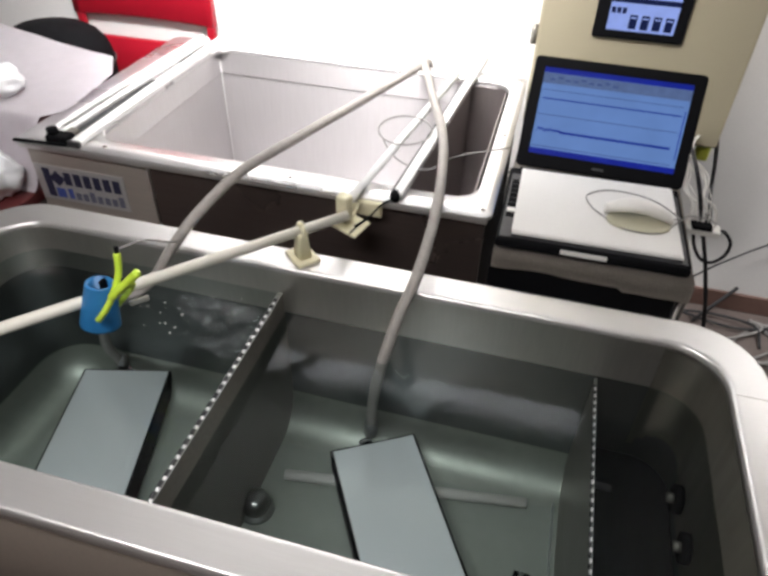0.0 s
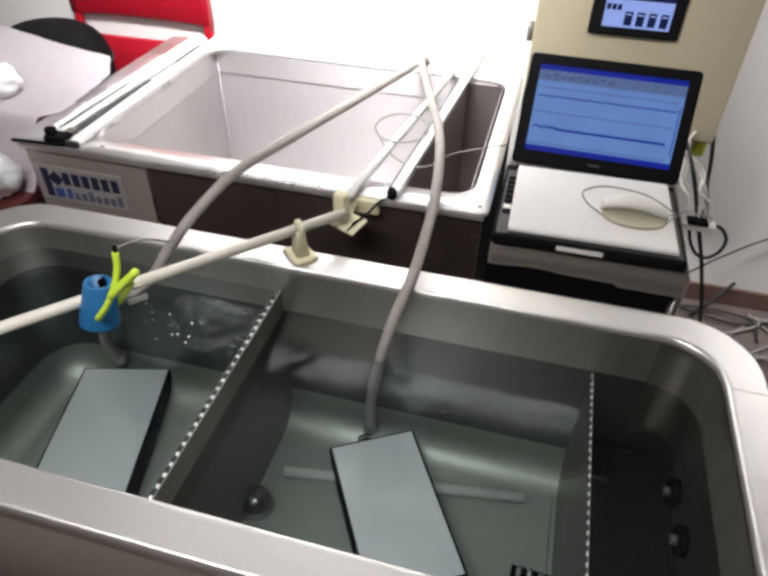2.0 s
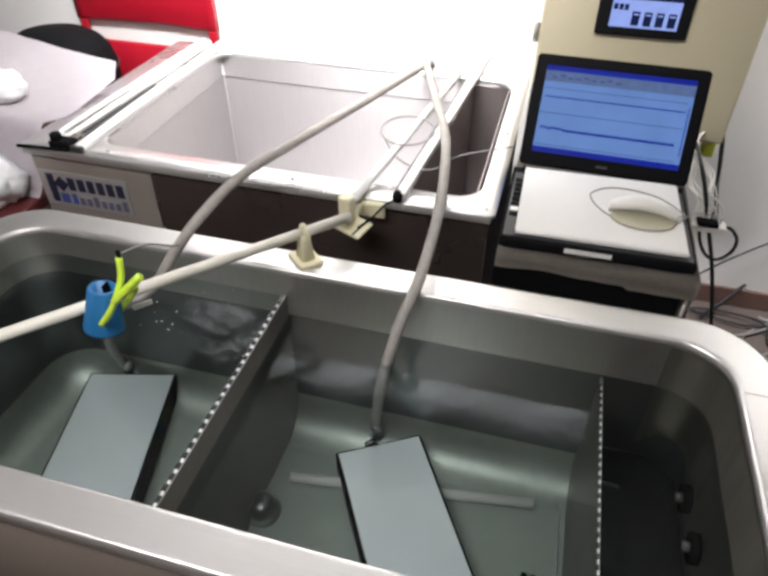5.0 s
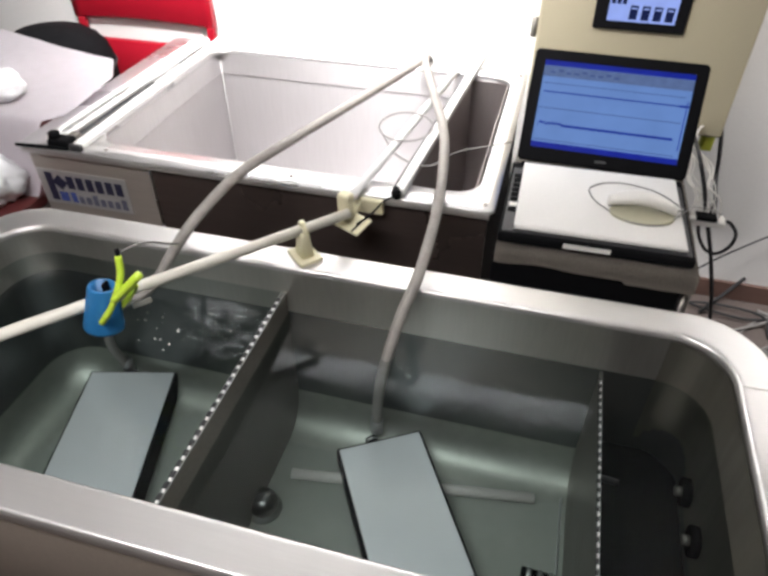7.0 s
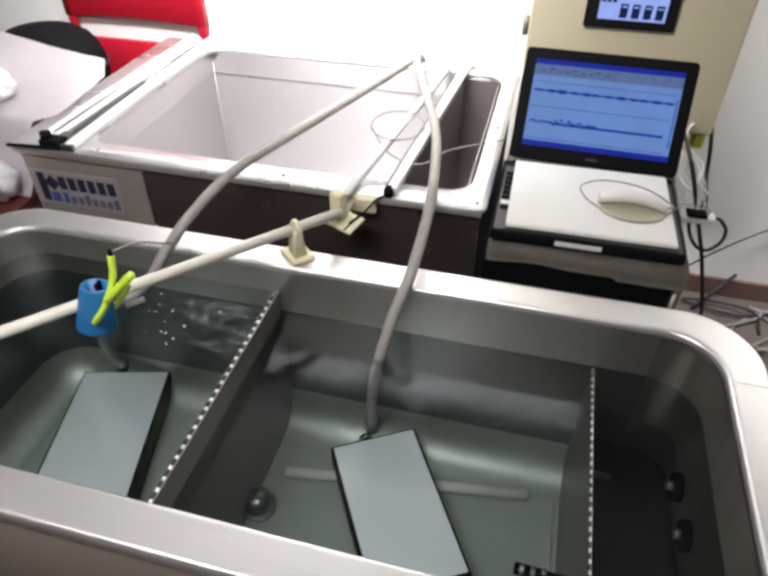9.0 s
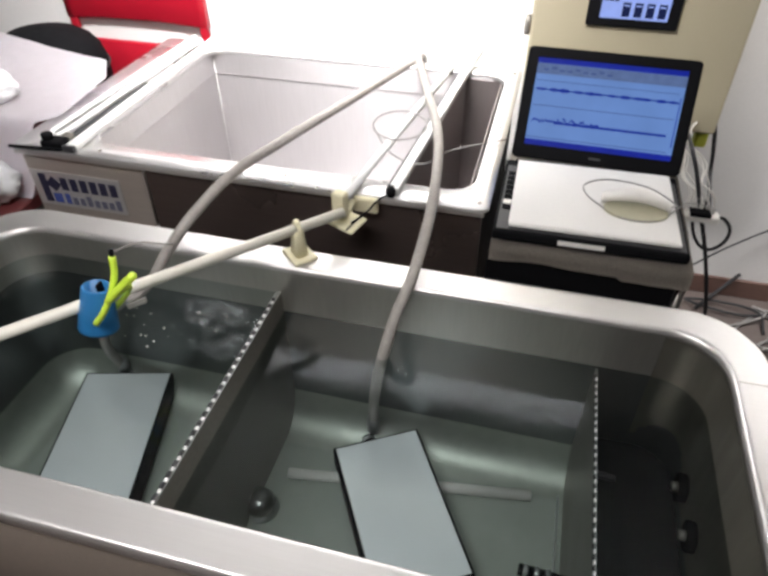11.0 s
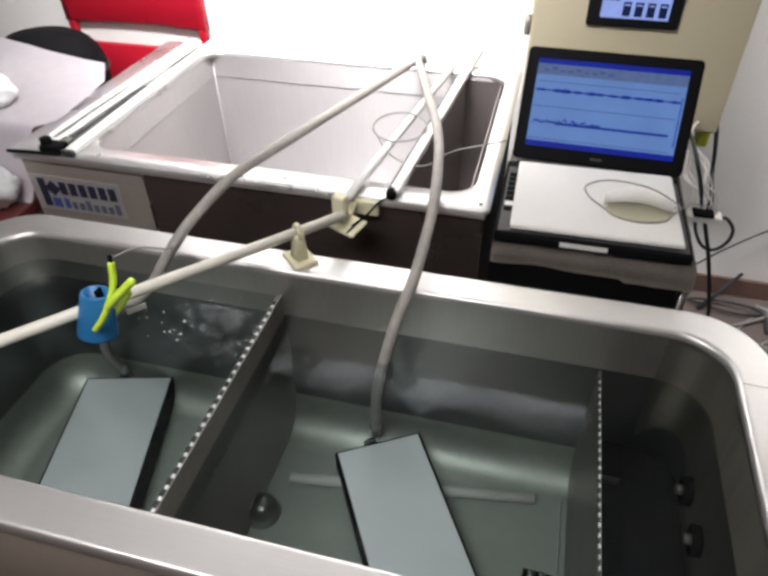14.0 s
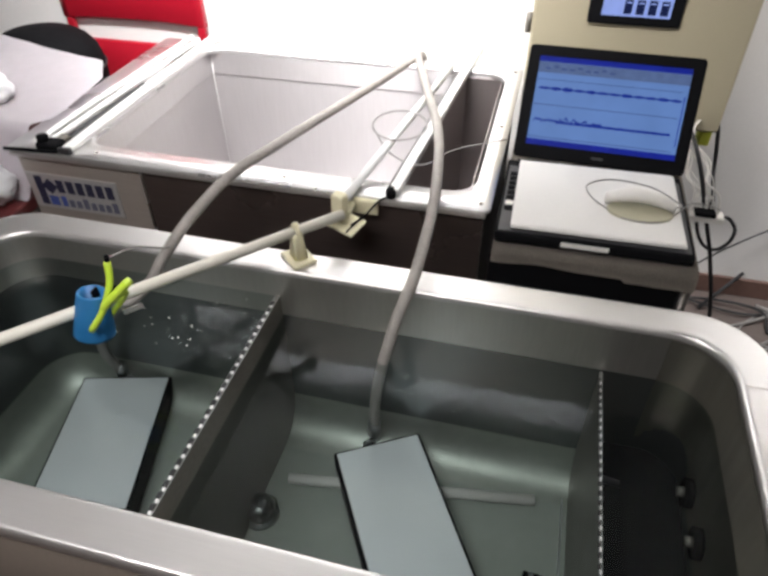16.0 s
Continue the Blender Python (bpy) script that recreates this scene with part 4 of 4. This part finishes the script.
for k in range(16):
    x, y = 0.62 + 0.4 * random.random(), 1.55 + 0.4 * random.random()
    pts = [(x, y, 0.007)]
    for j in range(5):
        x, y = x + random.uniform(-0.16, 0.22), min(1.98, y + random.uniform(-0.16, 0.16))
        pts.append((x, y, 0.006 + 0.02 * random.random()))
    solid("floor_cable", tube(pts, random.choice((0.004, 0.005, 0.007)), 7, 7), random.choice((DARK, DARK, CLEARC)), "loose cable lying on the floor", "cable", group="cables on the floor")
solid("leaning_bar", tube([(0.650, 1.93, 0.012), (0.785, 2.045, 0.105)], 0.0065, 8, straight=True), DARK, "dark bar leaning on the wall", "bar")
# ---- the table at the side ----
table = thing("side_table", -1.75, 1.2, 0.0, "red-brown wooden table under a pale sheet", "table")
part("tabletop", box(-2.35, -1.182, 0.86, 1.50, 0.665, 0.695, 0.004), WOODRED, table)
for fx in (-2.30, -1.23):
    for fy in (0.91, 1.45):
        part("leg", box(fx - 0.022, fx + 0.022, fy - 0.022, fy + 0.022, 0.0, 0.664, 0.003), WOODRED, table)


def sheet():
    """A stiff sheet over a pile: rising away from the front, its far edge curling down."""
    bm = bmesh.new()
    rows = []
    for j in range(57):
        v = j / 56
        row = []
        for i in range(57):
            u = i / 56
            far = 1.580 + 0.30 * u
            y = 1.09 + (far - 1.09) * v
            x = -1.178 + 0.034 * min(1.0, max(0.0, (v - 0.20) / 0.08)) * (1 - u) - 0.085 * max(0.0, (v - 0.72) / 0.28) * (1 - u) - 1.05 * u
            lift = min(1.0, v / 0.20)
            z = 0.700 + 0.152 * lift * lift * (3 - 2 * lift) + 0.026 * v
            z += (0.008 * noise.noise(Vector((x * 3, y * 4, 2))) + 0.003 * noise.noise(Vector((x * 11, y * 9, 5)))) * min(1, v * 4)
            k = max(0.0, (v - 0.90) / 0.10)
            y -= 0.012 * k * k
            z -= 0.030 * k * k
            row.append(bm.verts.new((x, y, z)))
        rows.append(row)
    for a, b in zip(rows, rows[1:]):
        for i in range(56):
            bm.faces.new((a[i], a[i + 1], b[i + 1], b[i])).smooth = True
    bmesh.ops.solidify(bm, geom=bm.faces[:], thickness=0.002)
    return bm


solid("cover_sheet", sheet(), SHEET, "lilac-white sheet covering a pile on the side table", "sheet")
solid("plastic_bag", blob(-1.405, 1.285, 0.885, 0.098, 0.06, 0.050, 0.24, 1.7, 2, 4), BAG, "crumpled white plastic bag on the sheet", "bag", group="plastic bags")
solid("plastic_bag", blob(-1.282, 1.060, 0.745, 0.085, 0.075, 0.060, 0.26, 1.8, 8, 4), BAG, "crumpled white plastic bag on the table", "bag", group="plastic bags")

stool = thing("stool", -1.555, 1.72, 0.0, "round black cushion seat on a stool", "stool")
part("cushion", moved(loft([at_z([(s * 0.180 * math.cos(a), s * 0.165 * math.sin(a)) for a in (2 * math.pi * i / 40 for i in range(40))], z)
                            for s, z in ((0.90, 0.70), (0.99, 0.715), (1.0, 0.765), (0.985, 0.79), (0.93, 0.820), (0.82, 0.846), (0.62, 0.868), (0.3, 0.881), (0.03, 0.884))], cap_first=True, cap_last=True), pose(-1.555, 1.72, 0.0)), BLACK, stool)
part("piping", tube(ring_loop(-1.555, 1.72, 0.765, 0.181, 0.166, 0.0, 40), 0.004, 6, 2), GREYPL, stool, "grey piping")
part("column", tube([(-1.555, 1.72, 0.03), (-1.555, 1.72, 0.70)], 0.03, 14, straight=True), STEEL_FACE, stool)
part("foot_plate", tube([(-1.555, 1.72, 0.0), (-1.555, 1.72, 0.03)], 0.15, 28, straight=True), BLACK, stool)

chair = thing("chair", -1.42, 1.99, 0.0, "red plastic chair with a slot in its backrest", "chair")
cyb = 2.030


def curved_panel(x0, x1, low, high, arch):
    """A moulded panel whose lower edge arches up in the middle."""
    loops = []
    for i in range(19):
        u = i / 18
        x, z0 = x0 + (x1 - x0) * u, low + arch * (1 - (2 * u - 1) ** 2)
        loops.append([(x, cyb + 0.003, z0), (x, cyb, z0 + 0.004), (x, cyb, high - 0.006), (x, cyb + 0.004, high), (x, cyb + 0.018, high), (x, cyb + 0.021, z0)])
    return loft(loops, True, True)


part("backrest", join(curved_panel(-1.700, -1.150, 0.812, 1.05, 0.010), box(-1.698, -1.668, cyb + 0.002, cyb + 0.020, 0.58, 0.813, 0.006),
                      box(-1.184, -1.152, cyb + 0.002, cyb + 0.020, 0.58, 0.813, 0.006), curved_panel(-1.669, -1.183, 0.58, 0.742, 0.0)), RED, chair)
part("seat", box(-1.66, -1.18, 1.76, 2.028, 0.44, 0.47, 0.012), RED, chair)
for fx in (-1.63, -1.21):
    for fy in (1.79, 2.00):
        part("leg", tube([(fx, fy, 0.0), (fx, fy, 0.445)], 0.014, 10, straight=True), STEEL, chair)


# ---- what moves ----
def bubbles():
    random.seed(21)
    bms = []
    for k in range(30):
        x, y = random.gauss(-0.61, 0.07), random.gauss(0.74, 0.045)
        if x < -0.44 and y < IN[3] - 0.02:
            r = random.choice((0.0007, 0.0009, 0.0011, 0.0014, 0.002))
            b = bmesh.new()
            bmesh.ops.create_icosphere(b, subdivisions=1, radius=r, matrix=Matrix.Translation((x, y, WL_HIGH + 0.001)))
            bms.append(b)
    ob = solid("bubbles", join(*bms), WHITEPL, "small white bubbles floating on the water", "bubbles", "stuff")
    for v in ob.data.vertices:
        v.co -= Vector((-0.66, 0.74, WL_HIGH))
    ob.location = (-0.66, 0.74, WL_HIGH)
    return ob


foam = bubbles()
def spindle(length, thick, z, seed):
    """A stretch of a trace, thicker in its middle, with a ragged outline."""
    bm = bmesh.new()
    last = None
    for i in range(25):
        x = -length / 2 + length * i / 24
        h = 0.0012 + 0.5 * thick * math.sin(math.pi * i / 24) ** 0.6 * (0.75 + 0.5 * noise.noise(Vector((x * 700, seed, 1))))
        up, dn = bm.verts.new((x, -0.0021, z + h)), bm.verts.new((x, -0.0021, z - h))
        if last:
            bm.faces.new((last[0], up, dn, last[1]))
        last = (up, dn)
    return moved(bm, LIDM)


jag = part("trace_jag", trace(-SX + 0.056, -SX + 0.150, SZ0 + 0.0550, 0.012, 0.0042, 3.7, 0.45, 90), LCD_LINE, lid, "jagged stretch of the lower trace")
bursts = []
for k in range(12):
    bursts.append(part("trace_burst", spindle(0.0220, 0.0044 + 0.0016 * (k % 3 == 1) + 0.005 * (k == 2), SZ0 + 0.120, 20.5 + k), LCD_LINE, lid, "thick stretch of a trace"))


def motions():
    rng = random.Random(3)
    for ob, (ax, ay), step in ((water_left, (0.0, 0.013), 0.3), (water_mid, (0.0, 0.012), 0.4)):
        base = ob.location.copy()
        rows, t, side = [], 0.0, 1
        while t < 16.001:
            rows.append((t, pose(base.x, base.y + side * ay * rng.uniform(0.3, 1.0), base.z + rng.uniform(-0.0008, 0.0008), rng.uniform(-0.12, 0.12), rng.uniform(-0.05, 0.05), 0)))
            t, side = round(t + step, 3), -side
        walk(ob, rows)
    rows = []
    for k in range(33):
        t = k * 0.5
        rows.append((t, pose(-0.66 + 0.03 * math.sin(t * 0.9) + rng.uniform(-0.006, 0.006), 0.74 + 0.018 * math.cos(t * 1.3) + rng.uniform(-0.005, 0.005), WL_HIGH, 0, 0, 14 * math.sin(t * 0.5))))
    walk(foam, rows)
    # the lower trace turns jagged
    deep = LIDM.to_3x3() @ Vector((0, 1, 0)) * 0.0035
    walk(jag, [(0.0, Matrix.Translation(deep)), (7.3, Matrix.Translation(deep)), (7.9, Matrix.Identity(4)), (16.0, Matrix.Identity(4))])
    # the bursts slide in along the trace from behind the bezel
    way = (LIDM.to_3x3() @ Vector((1, 0, 0)))
    for k, ob in enumerate(bursts):
        def place(x):
            return Matrix.Translation(way * x)
        start, end = SX + 0.0115, -SX + 0.020 + k * 0.0242
        begin = 6.9 + 0.06 * k
        rows = [(0.0, place(start)), (begin, place(start)), (begin + 0.3, place(0.5 * (start + end))), (begin + 0.6, place(end))]
        t = 11.4
        while t < 16.0:
            rows.append((t, place(end + rng.uniform(-0.007, 0.007))))
            t = round(t + 0.5, 2)
        walk(ob, rows + [(16.0, place(end))])


motions()
